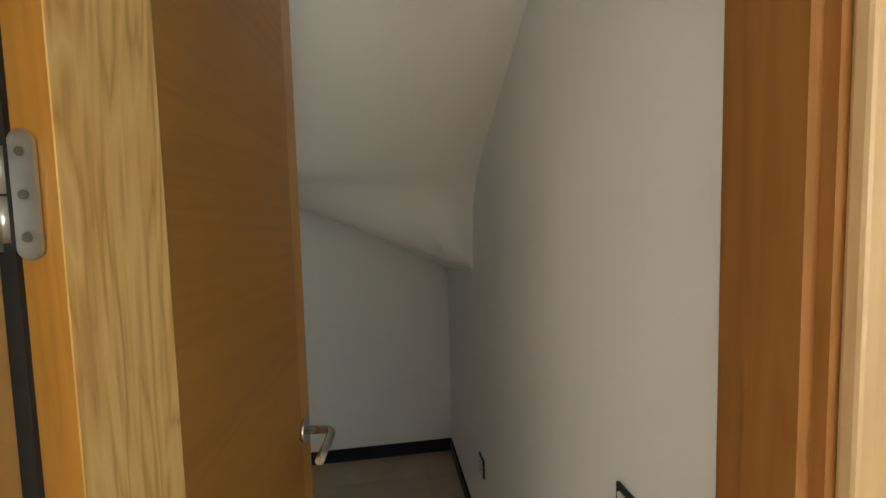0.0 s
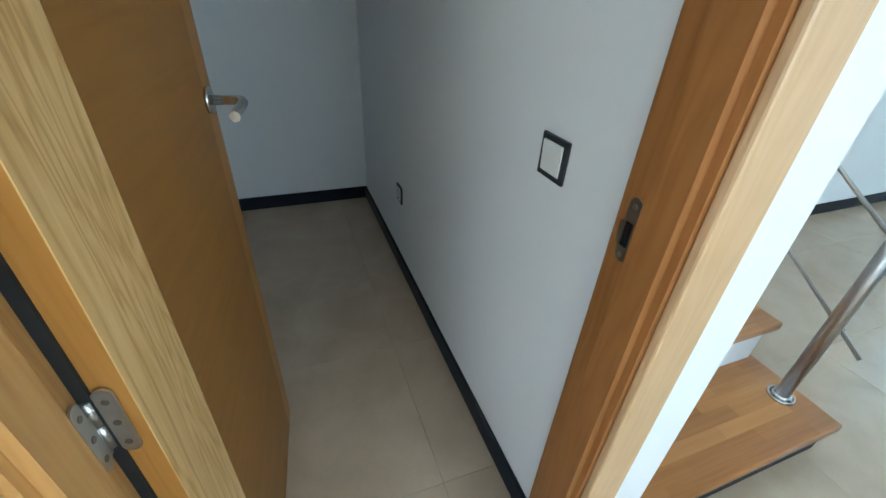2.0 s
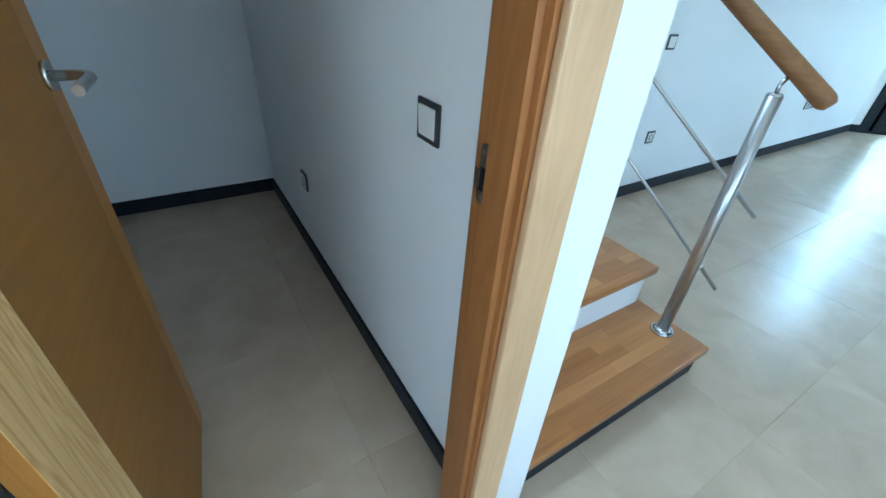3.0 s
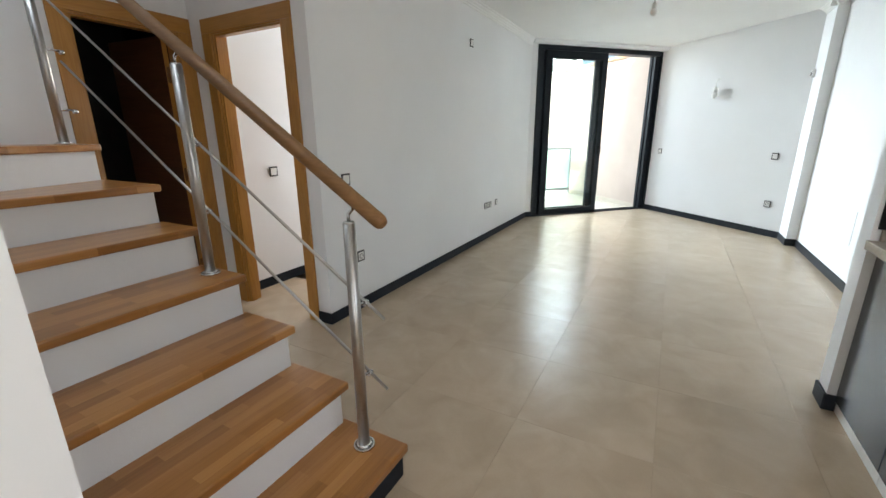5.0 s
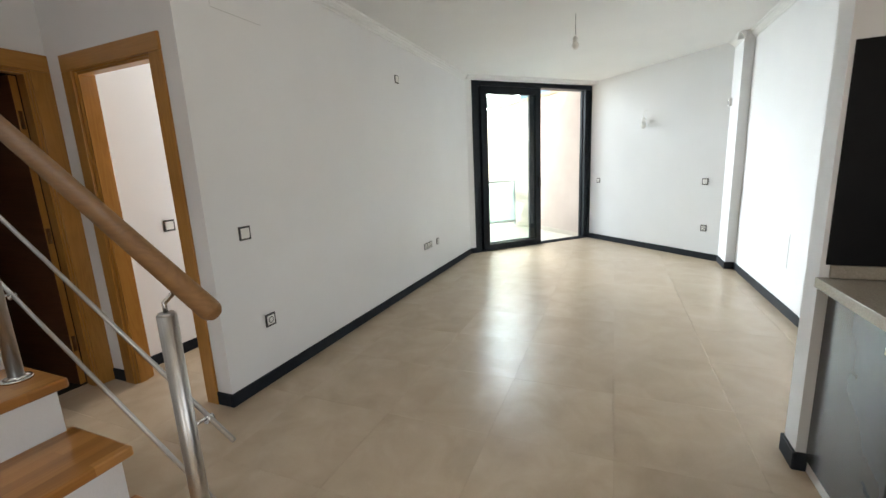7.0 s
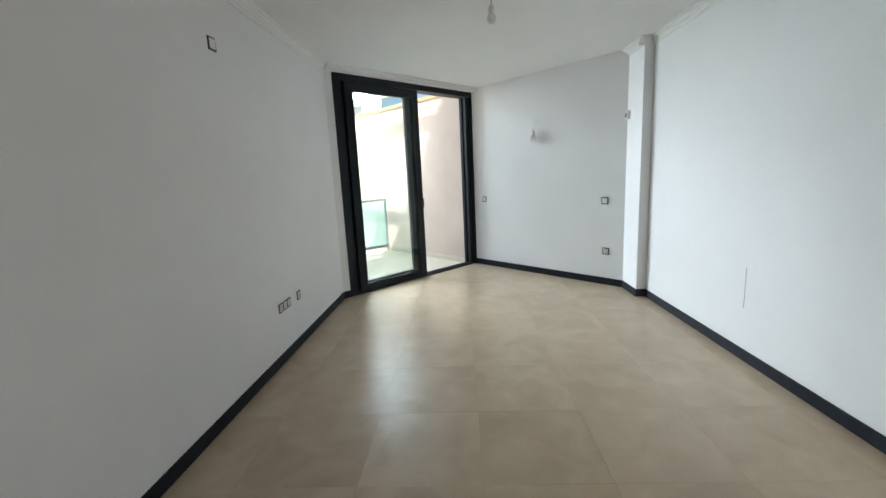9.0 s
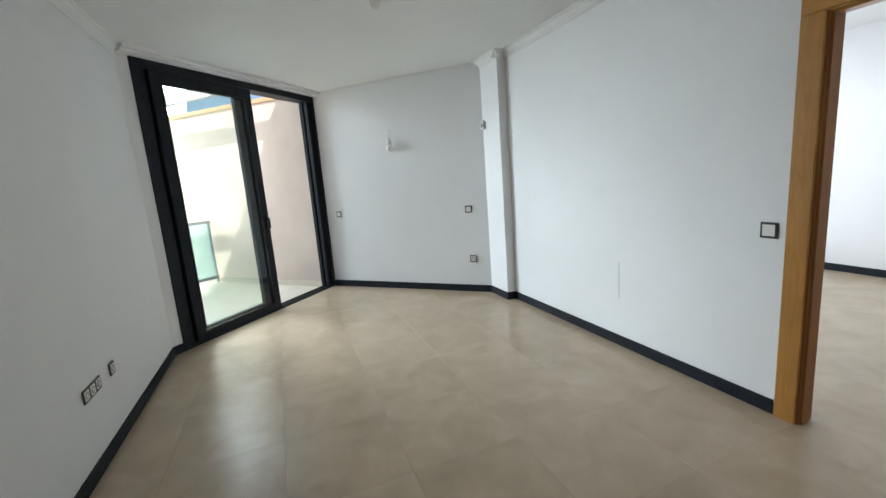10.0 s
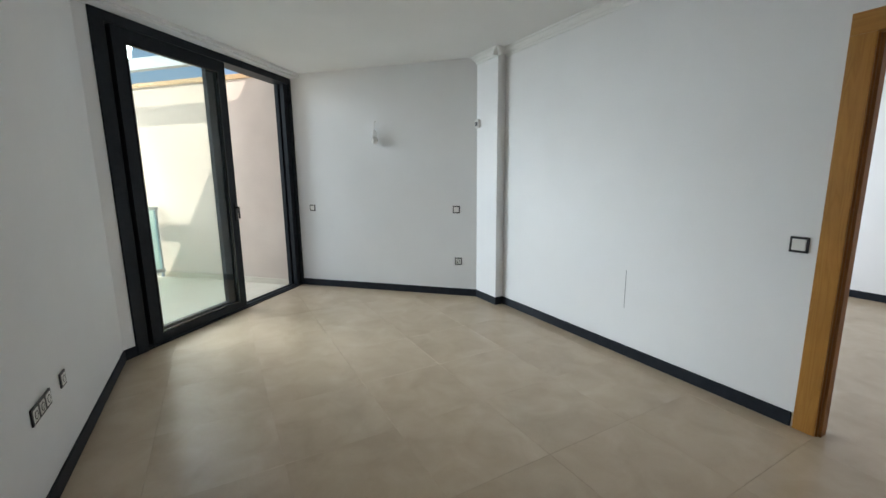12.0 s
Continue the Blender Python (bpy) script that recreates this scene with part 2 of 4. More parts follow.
def prism(bm, pts, z0, z1):
    lo, hi = [bm.verts.new((p[0], p[1], z0)) for p in pts], [bm.verts.new((p[0], p[1], z1)) for p in pts]
    bm.faces.new(hi)
    bm.faces.new(lo[::-1])
    for i in range(len(pts)):
        j = (i + 1) % len(pts)
        bm.faces.new((lo[i], lo[j], hi[j], hi[i]))


def strip(bm, a, d, s0, s1, out, o0, o1, z0, z1):
    """A block along a slanted wall: from s0 to s1 along it, o0 to o1 out of it."""
    prism(bm, [a + d * s0 + out * o0, a + d * s1 + out * o0, a + d * s1 + out * o1, a + d * s0 + out * o1], z0, z1)


def rod(bm, a, b, r, n=12, r2=None):
    a, b = Vector(a), Vector(b)
    q = (b - a).to_track_quat('Z', 'Y').to_matrix()
    ring = []
    for p, rad in ((a, r), (b, r if r2 is None else r2)):
        ring.append([bm.verts.new(p + q @ Vector((rad * math.cos(2 * math.pi * i / n), rad * math.sin(2 * math.pi * i / n), 0))) for i in range(n)])
    for i in range(n):
        j = (i + 1) % n
        bm.faces.new((ring[0][i], ring[0][j], ring[1][j], ring[1][i])).smooth = True
    bm.faces.new(ring[0][::-1])
    bm.faces.new(ring[1])


def tube(bm, pts, r, n=12):
    """A bent bar through the points."""
    pts = [Vector(p) for p in pts]
    rings = []
    for k, p in enumerate(pts):
        d = (pts[min(k + 1, len(pts) - 1)] - pts[max(k - 1, 0)]).normalized()
        q = d.to_track_quat('Z', 'Y').to_matrix()
        rings.append([bm.verts.new(p + q @ Vector((r * math.cos(2 * math.pi * i / n), r * math.sin(2 * math.pi * i / n), 0))) for i in range(n)])
    for u, w in zip(rings, rings[1:]):
        for i in range(n):
            j = (i + 1) % n
            bm.faces.new((u[i], u[j], w[j], w[i])).smooth = True
    bm.faces.new(rings[0][::-1])
    bm.faces.new(rings[-1])


def soften(bm, width, segments=2):
    bmesh.ops.remove_doubles(bm, verts=bm.verts[:], dist=1e-5)
    edges = [e for e in bm.edges if len(e.link_faces) == 2 and e.calc_face_angle(0) > 0.6]
    bmesh.ops.bevel(bm, geom=edges, offset=width, segments=segments, affect='EDGES', profile=0.5, clamp_overlap=True)


def mesh_of(name, bm, mat):
    bmesh.ops.recalc_face_normals(bm, faces=bm.faces[:])
    me = bpy.data.meshes.new(name)
    bm.to_mesh(me)
    bm.free()
    me.materials.append(mat)
    return me


def part(name, bm, mat, parent, label=""):
    ob = new(name, mesh_of(name, bm, mat))
    ob.parent = parent
    if label:
        tagged(ob, label)
    return ob


def single(name, bm, mat, label, category, group="", kind=""):
    return tagged(new(name, mesh_of(name, bm, mat)), label, category, group, kind)


def thing(name, place, label, category, group="", kind="", turn=0.0):
    ob = new(name)
    ob.empty_display_size = 0.1
    ob.matrix_world = pose(*place, 0, 0, turn)
    return tagged(ob, label, category, group, kind)


def blocks(*dims):
    bm = bmesh.new()
    for d in dims:
        box(bm, *d)
    return bm


def structure(name, bm, mat, label, category="wall"):
    return single(name, bm, mat, label, category, "", "structure")


# ---- the shell ----
structure("wall_closet_front", blocks((-1.3, -0.138, 0.310, 0.412, 0, CEIL), (-0.138, 0.580, 0.310, 0.412, 2.16, CEIL), (0.580, 0.619, 0.310, 0.412, 0, CEIL)), WALL, "white plastered wall round the closet door")
structure("wall_stair", blocks((0.619, 0.755, 0.310, 1.97, 0, CEIL + 2.3), (0.619, 0.755, 1.97, 2.71, 0, 1.31)), WALL, "white plastered wall between closet and stairs")
structure("wall_closet_back", blocks((-0.5, 0.619, 2.71, 2.75, 0, CEIL)), WALL, "white plastered back wall of the closet")
structure("wall_closet_side", blocks((-0.50, -0.40, 0.412, 2.71, 0, CEIL)), WALL, "white plastered side wall of the closet")
structure("wall_hall_north", blocks((-1.3, 1.845, HALL_Y, 2.87, 0, 5.0), (2.51, HALL_X + 0.10, HALL_Y, 2.87, 0, CEIL), (1.845, 2.51, HALL_Y, 2.87, 2.07, CEIL)), WALL, "white plastered hall wall with a doorway")
structure("wall_hall_east", blocks((HALL_X, 2.69, 1.70, 1.766, 0, CEIL), (HALL_X, 2.69, 2.524, 2.75, 0, CEIL), (HALL_X, 2.69, 1.766, 2.524, 2.062, CEIL)), WALL, "white plastered hall wall with an open doorway")
bm = blocks((HALL_X, 7.0, LEFT_Y, LEFT_Y + 0.12, 0, CEIL))
prism(bm, [(7.0, LEFT_Y), WIN_A, WIN_A + WIN_DIR * 0.10, WIN_A + WIN_DIR * 0.10 + WIN_OUT * 0.2, (7.0, 1.9)], 0, CEIL)
structure("wall_living_left", bm, WALL, "long white plastered living room wall")
KY = (-2.02, RIGHT_Y)
structure("wall_kitchen", blocks((-1.3, 0.28, *KY, 0, CEIL), (0.28, 1.52, *KY, 0, 0.98), (0.28, 1.52, *KY, 2.22, CEIL), (1.52, 3.02, *KY, 0, CEIL)), WALL, "white plastered kitchen wall with a window opening")
structure("wall_living_right", blocks((4.06, 7.35, *KY, 0, CEIL)), WALL, "long white plastered living room wall")
structure("wall_bedroom_door", blocks((3.02, 3.257, *KY, 0, CEIL), (3.257, 4.06, *KY, 2.072, CEIL)), WALL, "white wall round the open bedroom doorway")
bm = bmesh.new()
strip(bm, WIN_B, FAR_DIR, 0.0, FAR_LEN + 0.25, FAR_OUT, 0, 0.2, 0, CEIL)
structure("wall_far", bm, WALL, "pale lilac-white slanted end wall")
structure("column", blocks((COL_X0, COL_X1 + 0.02, RIGHT_Y, COL_Y, 0, CEIL)), WALL, "white plastered pilaster beside the end wall", "pilaster")
structure("wall_kitchen_stub", blocks((STUB_X0, STUB_X1, RIGHT_Y, STUB_Y, 0, CEIL)), WALL, "short white wall closing the kitchen counter")
# unseen wall; its opening is added to let light in
structure("wall_west", blocks((-1.42, -1.3, -2.02, -1.80, 0, CEIL), (-1.42, -1.3, -0.75, 2.87, 0, CEIL), (-1.42, -1.3, -1.80, -0.75, 0, 0.9), (-1.42, -1.3, -1.80, -0.75, 2.2, CEIL)), WALL, "unseen white end wall, its opening added to let light in")
structure("wall_stairwell", blocks((-1.3, 0.619, 1.75, 1.85, CEIL, 5.0), (1.72, 1.80, 0.35, HALL_Y, CEIL, 5.0), (0.748, 1.72, 0.35, 0.45, CEIL, 5.0)), WALL, "white walls of the stairwell above")
# unseen; added so that no sun leaks down the stairwell
structure("wall_sun_block", blocks((-1.42, -1.3, 0.345, HALL_Y + 0.12, CEIL, 5.0), (-1.3, 0.775, 0.345, 0.44, CEIL, 5.0)), WALL, "unseen white walls added to keep the sun out of the stairwell")
structure("roof_stairwell", blocks((-1.42, 1.80, 0.345, 2.87, 5.0, 5.1)), CEILING, "plain ceiling of the stairwell", "ceiling")

# ceilings
bm = bmesh.new()
inner = [(-1.42, -2.02), (7.35, -2.02), FAR_C + FAR_OUT * 0.2, WIN_B + FAR_OUT * 0.2 + WIN_OUT * 0.2, WIN_A + WIN_OUT * 0.2, (7.0, 1.70), (1.80, 1.70), (1.80, 0.345), (-1.42, 0.345)]
prism(bm, inner, CEIL, CEIL + 0.2)
box(bm, 1.80, 2.70, 1.70, 2.87, CEIL, CEIL + 0.2)
structure("ceiling", bm, CEILING, "smooth white painted ceiling", "ceiling")
structure("ceiling_small_room", blocks((2.70, 5.3, 1.70, 2.8, CEIL, CEIL + 0.2)), CEILING, "white ceiling of the side room", "ceiling")
structure("ceiling_bedroom", blocks((1.8, 6.7, -5.7, -2.02, CEIL, CEIL + 0.2)), CEILING, "white ceiling of the bedroom", "ceiling")
structure("ceiling_dark_room", blocks((1.0, 3.2, 2.87, 4.8, CEIL, CEIL + 0.2)), ROOM_SHADE, "ceiling of the unlit room, darkened for its shade", "ceiling")

# side room behind the hall, bedroom, unlit room
structure("wall_side_room", blocks((2.69, 5.3, 2.655, 2.75, 0, CEIL), (5.2, 5.3, 1.70, 2.655, 0, 0.9), (5.2, 5.3, 1.70, 2.655, 2.1, CEIL), (5.2, 5.3, 1.70, 1.78, 0.9, 2.1), (5.2, 5.3, 2.58, 2.655, 0.9, 2.1)), WALL, "white walls of the side room")
structure("wall_bedroom_back", blocks((1.8, 6.7, -5.62, -5.50, 0, CEIL)), WALL, "white back wall of the bedroom")
structure("wall_bedroom_side", blocks((1.7, 1.8, -5.62, -2.02, 0, CEIL), (6.6, 6.7, -5.62, -4.6, 0, CEIL), (6.6, 6.7, -2.8, -2.02, 0, CEIL), (6.6, 6.7, -4.6, -2.8, 0, 0.6), (6.6, 6.7, -4.6, -2.8, 2.4, CEIL)), WALL, "white side walls of the bedroom")
structure("wall_dark_room", blocks((1.0, 1.1, 2.87, 4.7, 0, CEIL), (3.1, 3.2, 2.87, 4.7, 0, CEIL), (1.0, 3.2, 4.7, 4.8, 0, CEIL)), ROOM_SHADE, "walls of the unlit room, their shade put into the colour")

# soffit under the turning stairs, inside the closet
bm = bmesh.new()


EDGE_Y = 1.893


def soffit_z(x, y):
    """The underside: low under the landing, a step at its edge, then the slope of the flight."""
    u = 0.619 - x
    back = 1.249 + 0.50 * u - 0.02 * u * u
    front = 1.325 + 0.48 * u - 0.15 * u * u
    low = front + (back - front) * max(0.0, min(1.0, (y - EDGE_Y) / 0.80))
    k = max(0.0, EDGE_Y - 0.05 - y)
    high = max(front + 0.02, 1.76 + 0.58 * k - 0.04 * math.exp(-k * 14) + 0.05 * u)
    w = max(0.0, min(1.0, (y - EDGE_Y + 0.01) / (0.03 + 0.45 * u)))
    w = w * w * (3 - 2 * w)
    return high + (low - high) * w


NX, NY = 10, 20
ys = [0.412 + (EDGE_Y - 0.412) * j / NY for j in range(NY + 1)] + [EDGE_Y + 0.03] + [EDGE_Y + 0.06 + (2.71 - EDGE_Y - 0.06) * j / 14 for j in range(15)]
grid = [[bm.verts.new((-0.40 + 1.017 * i / NX, y, soffit_z(-0.40 + 1.017 * i / NX, y))) for y in ys] for i in range(NX + 1)]
for i in range(NX):
    for j in range(len(ys) - 1):
        bm.faces.new((grid[i][j], grid[i + 1][j], grid[i + 1][j + 1], grid[i][j + 1])).smooth = True
lid = [bm.verts.new((p[0], p[1], CEIL + 0.02)) for p in ((-0.40, 0.412), (0.619, 0.412), (0.619, 2.71), (-0.40, 2.71))]
bm.faces.new(lid)
structure("closet_soffit", bm, WALL, "white sloping underside of the stairs", "ceiling")

# floor: a screed with its tiles, and the rooms beyond
bm = bmesh.new()
prism(bm, [(-1.42, -2.0), (7.3, -2.0), FAR_C + FAR_OUT * 0.15, WIN_B + FAR_OUT * 0.15, WIN_B + WIN_OUT * 0.16, WIN_A + WIN_OUT * 0.16, (7.0, 1.72), (3.2, 1.72), (3.2, 2.87), (-1.42, 2.87)], -0.12, -0.004)
floor = structure("floor", bm, GROUT, "beige cement-look tiles with fine joints", "floor")
structure("floor_side_room", blocks((3.2, 5.3, 1.72, 2.8, -0.12, 0.0)), TILE, "beige tiled floor of the side room", "floor")
structure("floor_bedroom", blocks((1.7, 6.7, -5.62, -2.0, -0.12, 0.0)), TILE, "beige tiled floor of the bedroom", "floor")
structure("floor_dark_room", blocks((1.0, 3.2, 2.87, 4.8, -0.12, 0.0)), ROOM_SHADE, "floor of the unlit room, its shade put into the colour", "floor")

# skirting boards
SK, ST = 0.085, 0.012


def skirting(name, *dims):
    bm = bmesh.new()
    for d in dims:
        box(bm, d[0], d[1], d[2], d[3], 0, SK)
    soften(bm, 0.003, 1)
    return structure(name, bm, SKIRT, "anthracite skirting board", "baseboard")


skirting("baseboard_left", (HALL_X - ST, 7.0, LEFT_Y - ST, LEFT_Y, 0, 0))
skirting("baseboard_left_corner", (HALL_X - ST, HALL_X, LEFT_Y, 1.70, 0, 0))
skirting("baseboard_right", (4.14, COL_X0 - ST, RIGHT_Y, RIGHT_Y + ST))
skirting("baseboard_column", (COL_X0 - ST, COL_X0, RIGHT_Y, COL_Y + ST), (COL_X0, COL_X1, COL_Y, COL_Y + ST))
skirting("baseboard_stub", (STUB_X0 - ST, STUB_X1 + ST, STUB_Y, STUB_Y + ST), (STUB_X1, STUB_X1 + ST, RIGHT_Y, STUB_Y), (STUB_X0 - ST, STUB_X0, -1.32, STUB_Y))
skirting("baseboard_stub_end", (STUB_X1 + ST, 3.180, RIGHT_Y, RIGHT_Y + ST))
skirting("baseboard_closet_right", (0.619 - ST, 0.619, 0.412, 2.71))
skirting("baseboard_closet_back", (-0.40, 0.619 - ST, 2.71 - ST, 2.71))
skirting("baseboard_hall", (HALL_X - ST, HALL_X, 2.596, HALL_Y - 0.018))
skirting("baseboard_side_room", (2.69, 5.2, 2.655 - ST, 2.655))
skirting("baseboard_bedroom", (1.8, 6.6, -5.50, -5.50 + ST))
bm = bmesh.new()
strip(bm, WIN_B, FAR_DIR, 0.0, FAR_LEN, FAR_OUT, -ST, 0, 0, SK)
structure("baseboard_far", bm, SKIRT, "anthracite skirting board", "baseboard")
bm = bmesh.new()
prism(bm, [(7.0, LEFT_Y - ST), WIN_A - Vector((0.004, ST)), WIN_A + WIN_DIR * 0.10 - WIN_OUT * ST, WIN_A + WIN_DIR * 0.10, WIN_A, (7.0, LEFT_Y)], 0, SK)
structure("baseboard_window", bm, SKIRT, "anthracite skirting board", "baseboard")

# crown moulding
CROWN = [(0, 0), (0, -0.075), (0.008, -0.075), (0.012, -0.055), (0.020, -0.050), (0.024, -0.040), (0.040, -0.026), (0.046, -0.014), (0.060, -0.010), (0.066, 0.0)]


def crown(name, a, b, inward):
    a, b, inward = Vector(a), Vector(b), Vector(inward)
    bm = bmesh.new()
    ring = [[bm.verts.new((p.x + inward.x * u, p.y + inward.y * u, CEIL + w)) for u, w in CROWN] for p in (a, b)]
    n = len(CROWN)
    for i in range(n):
        j = (i + 1) % n
        bm.faces.new((ring[0][i], ring[0][j], ring[1][j], ring[1][i]))
    bm.faces.new(ring[0])
    bm.faces.new(ring[1][::-1])
    structure(name, bm, CEILING, "white stepped plaster cornice", "trim")


crown("trim_left", (HALL_X, LEFT_Y), (7.13, LEFT_Y), (0, -1))
crown("trim_right", (STUB_X1, RIGHT_Y), (COL_X0, RIGHT_Y), (0, 1))
crown("trim_column_side", (COL_X0, RIGHT_Y + 0.05), (COL_X0, COL_Y + 0.066), (-1, 0))
crown("trim_column_front", (COL_X0 - 0.066, COL_Y), (COL_X1 + 0.05, COL_Y), (0, 1))
bm = bmesh.new()
strip(bm, WIN_A, WIN_DIR, -0.02, WIN_LEN + 0.02, WIN_OUT, -0.12, 0.0, CEIL - 0.05, CEIL)
strip(bm, WIN_A, WIN_DIR, -0.02, WIN_LEN + 0.03, WIN_OUT, -0.15, -0.12, CEIL - 0.030, CEIL)
structure("trim_window", bm, CEILING, "white cornice over the sliding door", "trim")

# ---- sliding door of the living room ----
WF = pose(WIN_A.x, WIN_A.y, 0, 0, 0, math.degrees(math.atan2(WIN_DIR.y, WIN_DIR.x)))
slider = thing("window_1", (0, 0, 0), "anthracite aluminium sliding glass door, its one leaf slid aside", "sliding door", "", "structure")
slider.matrix_world = WF
S0, S1, TOP = 0.10, 2.48, CEIL - 0.045
OPEN = 1.39


def sbox(*d):
    return blocks(*d)


def sframe(s0, s1, y0, y1, z0, z1, w, wb):
    bm = bmesh.new()
    box(bm, s0, s0 + w, y0, y1, z0, z1)
    box(bm, s1 - w, s1, y0, y1, z0, z1)
    box(bm, s0 + w, s1 - w, y0, y1, z1 - wb, z1)
    box(bm, s0 + w, s1 - w, y0, y1, z0, z0 + wb)
    return bm


outer = bmesh.new()
box(outer, S0, S0 + 0.10, -0.015, 0.17, 0, TOP)
box(outer, S1 - 0.065, S1, -0.015, 0.17, 0, TOP)
box(outer, S0 + 0.10, S1 - 0.065, -0.015, 0.17, TOP - 0.075, TOP)
soften(outer, 0.004, 1)
part("frame", outer, FRAME, slider)
part("jamb_channel", sbox((S1 - 0.14, S1 - 0.065, 0.02, 0.07, 0.02, TOP - 0.075), (S1 - 0.14, S1 - 0.065, 0.10, 0.15, 0.02, TOP - 0.075)), FRAME, slider)
for z in (0.80, 1.42):
    part("lock_keep", sbox((S1 - 0.078, S1 - 0.064, 0.028, 0.062, z - 0.06, z + 0.06)), CHARCOAL, slider, "black lock keep in the jamb")
part("threshold", sbox((S0 + 0.1, S1 - 0.065, 0.0, 0.16, -0.003, 0.012), (S0 + 0.1, S1 - 0.065, 0.035, 0.041, 0.012, 0.022), (S0 + 0.1, S1 - 0.065, 0.115, 0.121, 0.012, 0.022)), FRAME, slider)
leaf_bm = blocks((S0 + 0.165, S0 + 0.265, 0.015, 0.065, 0.022, TOP - 0.06), (OPEN - 0.10, OPEN, 0.015, 0.065, 0.022, TOP - 0.06))
box(leaf_bm, S0 + 0.265, OPEN - 0.10, 0.015, 0.065, TOP - 0.18, TOP - 0.06)
box(leaf_bm, S0 + 0.265, OPEN - 0.10, 0.015, 0.065, 0.022, 0.098)
soften(leaf_bm, 0.003, 1)
leaf = part("sliding_leaf", leaf_bm, FRAME, slider)
part("pane", sbox((S0 + 0.26, OPEN - 0.095, 0.036, 0.044, 0.09, TOP - 0.175)), PANE, leaf).visible_shadow = False
part("glazing_bead", sframe(S0 + 0.262, OPEN - 0.097, 0.010, 0.03, 0.100, TOP - 0.182, 0.012, 0.012), CHARCOAL, leaf)
fixed = part("rear_leaf", sframe(S0 + 0.10, 1.345, 0.095, 0.145, 0.022, TOP - 0.06, 0.125, 0.095), FRAME, slider)
part("pane", sbox((S0 + 0.22, 1.225, 0.116, 0.124, 0.11, TOP - 0.15)), PANE, fixed).visible_shadow = False
part("interlock", sbox((1.315, 1.350, 0.066, 0.094, 0.024, TOP - 0.064)), FRAME, slider, "anthracite brush seal between the leaves")
bm = blocks((OPEN - 0.055, OPEN - 0.025, 0.003, 0.016, 0.98, 1.16))
box(bm, OPEN - 0.05, OPEN - 0.03, -0.03, 0.004, 1.10, 1.125)
box(bm, OPEN - 0.05, OPEN - 0.03, -0.038, -0.026, 1.0, 1.125)
soften(bm, 0.003, 1)
part("pull_handle", bm, CHARCOAL, leaf, "small black pull handle")

# ---- doors ----
def lever(parent, m, mat=CHROME, key=True):
    """A round-bar lever on a rose; m places it: x along the lever, y out of the leaf."""
    bm = bmesh.new()
    rod(bm, (0, 0, 0), (0, 0.009, 0), 0.026, 20)
    bm.transform(m)
    h = part("rose", bm, mat, parent)
    bm = bmesh.new()
    tube(bm, [(0, 0.009, 0), (0, 0.050, 0), (0.003, 0.060, 0), (0.011, 0.067, 0), (0.022, 0.070, 0), (0.10, 0.070, 0), (0.130, 0.070, 0)], 0.0095, 14)
    bm.transform(m)
    part("lever", bm, mat, parent, "satin steel lever handle")
    if key:
        bm = bmesh.new()
        rod(bm, (0, 0, -0.075), (0, 0.008, -0.075), 0.024, 20)
        bm.transform(m)
        part("key_rose", bm, mat, parent)
    return h


def lining(name, label, m, width, height, depth, cas=0.09, hinge_side=OAK, front=OAK, inner=OAK):
    """A door frame in its own axes: x across the opening from 0 to width, y through the wall from 0 (near face) to depth."""
    f = thing(name, (0, 0, 0), label, "door frame", "", "structure")
    f.matrix_world = m
    J = 0.032
    part("jamb", blocks((-J, 0, 0, depth, 0, height)), hinge_side, f)
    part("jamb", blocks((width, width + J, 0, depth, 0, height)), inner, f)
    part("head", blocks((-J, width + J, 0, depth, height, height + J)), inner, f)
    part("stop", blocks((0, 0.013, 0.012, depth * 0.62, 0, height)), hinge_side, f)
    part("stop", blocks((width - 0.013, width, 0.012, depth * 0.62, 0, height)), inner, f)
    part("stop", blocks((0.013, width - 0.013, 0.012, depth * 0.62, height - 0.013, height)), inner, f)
    for y0, y1 in ((-0.016, 0.0), (depth, depth + 0.016)):
        for x0, x1 in ((-0.008 - cas, -0.008), (width + 0.008, width + 0.008 + cas)):
            bm = blocks((x0, x1, y0, y1, 0, height + 0.008))
            soften(bm, 0.004, 2)
            part("casing", bm, front if y0 < 0 else inner, f)
        bm = blocks((-0.008 - cas, width + 0.008 + cas, y0, y1, height + 0.008, height + 0.008 + cas))
        soften(bm, 0.004, 2)
        part("casing_head", bm, OAK_X, f)
    return f


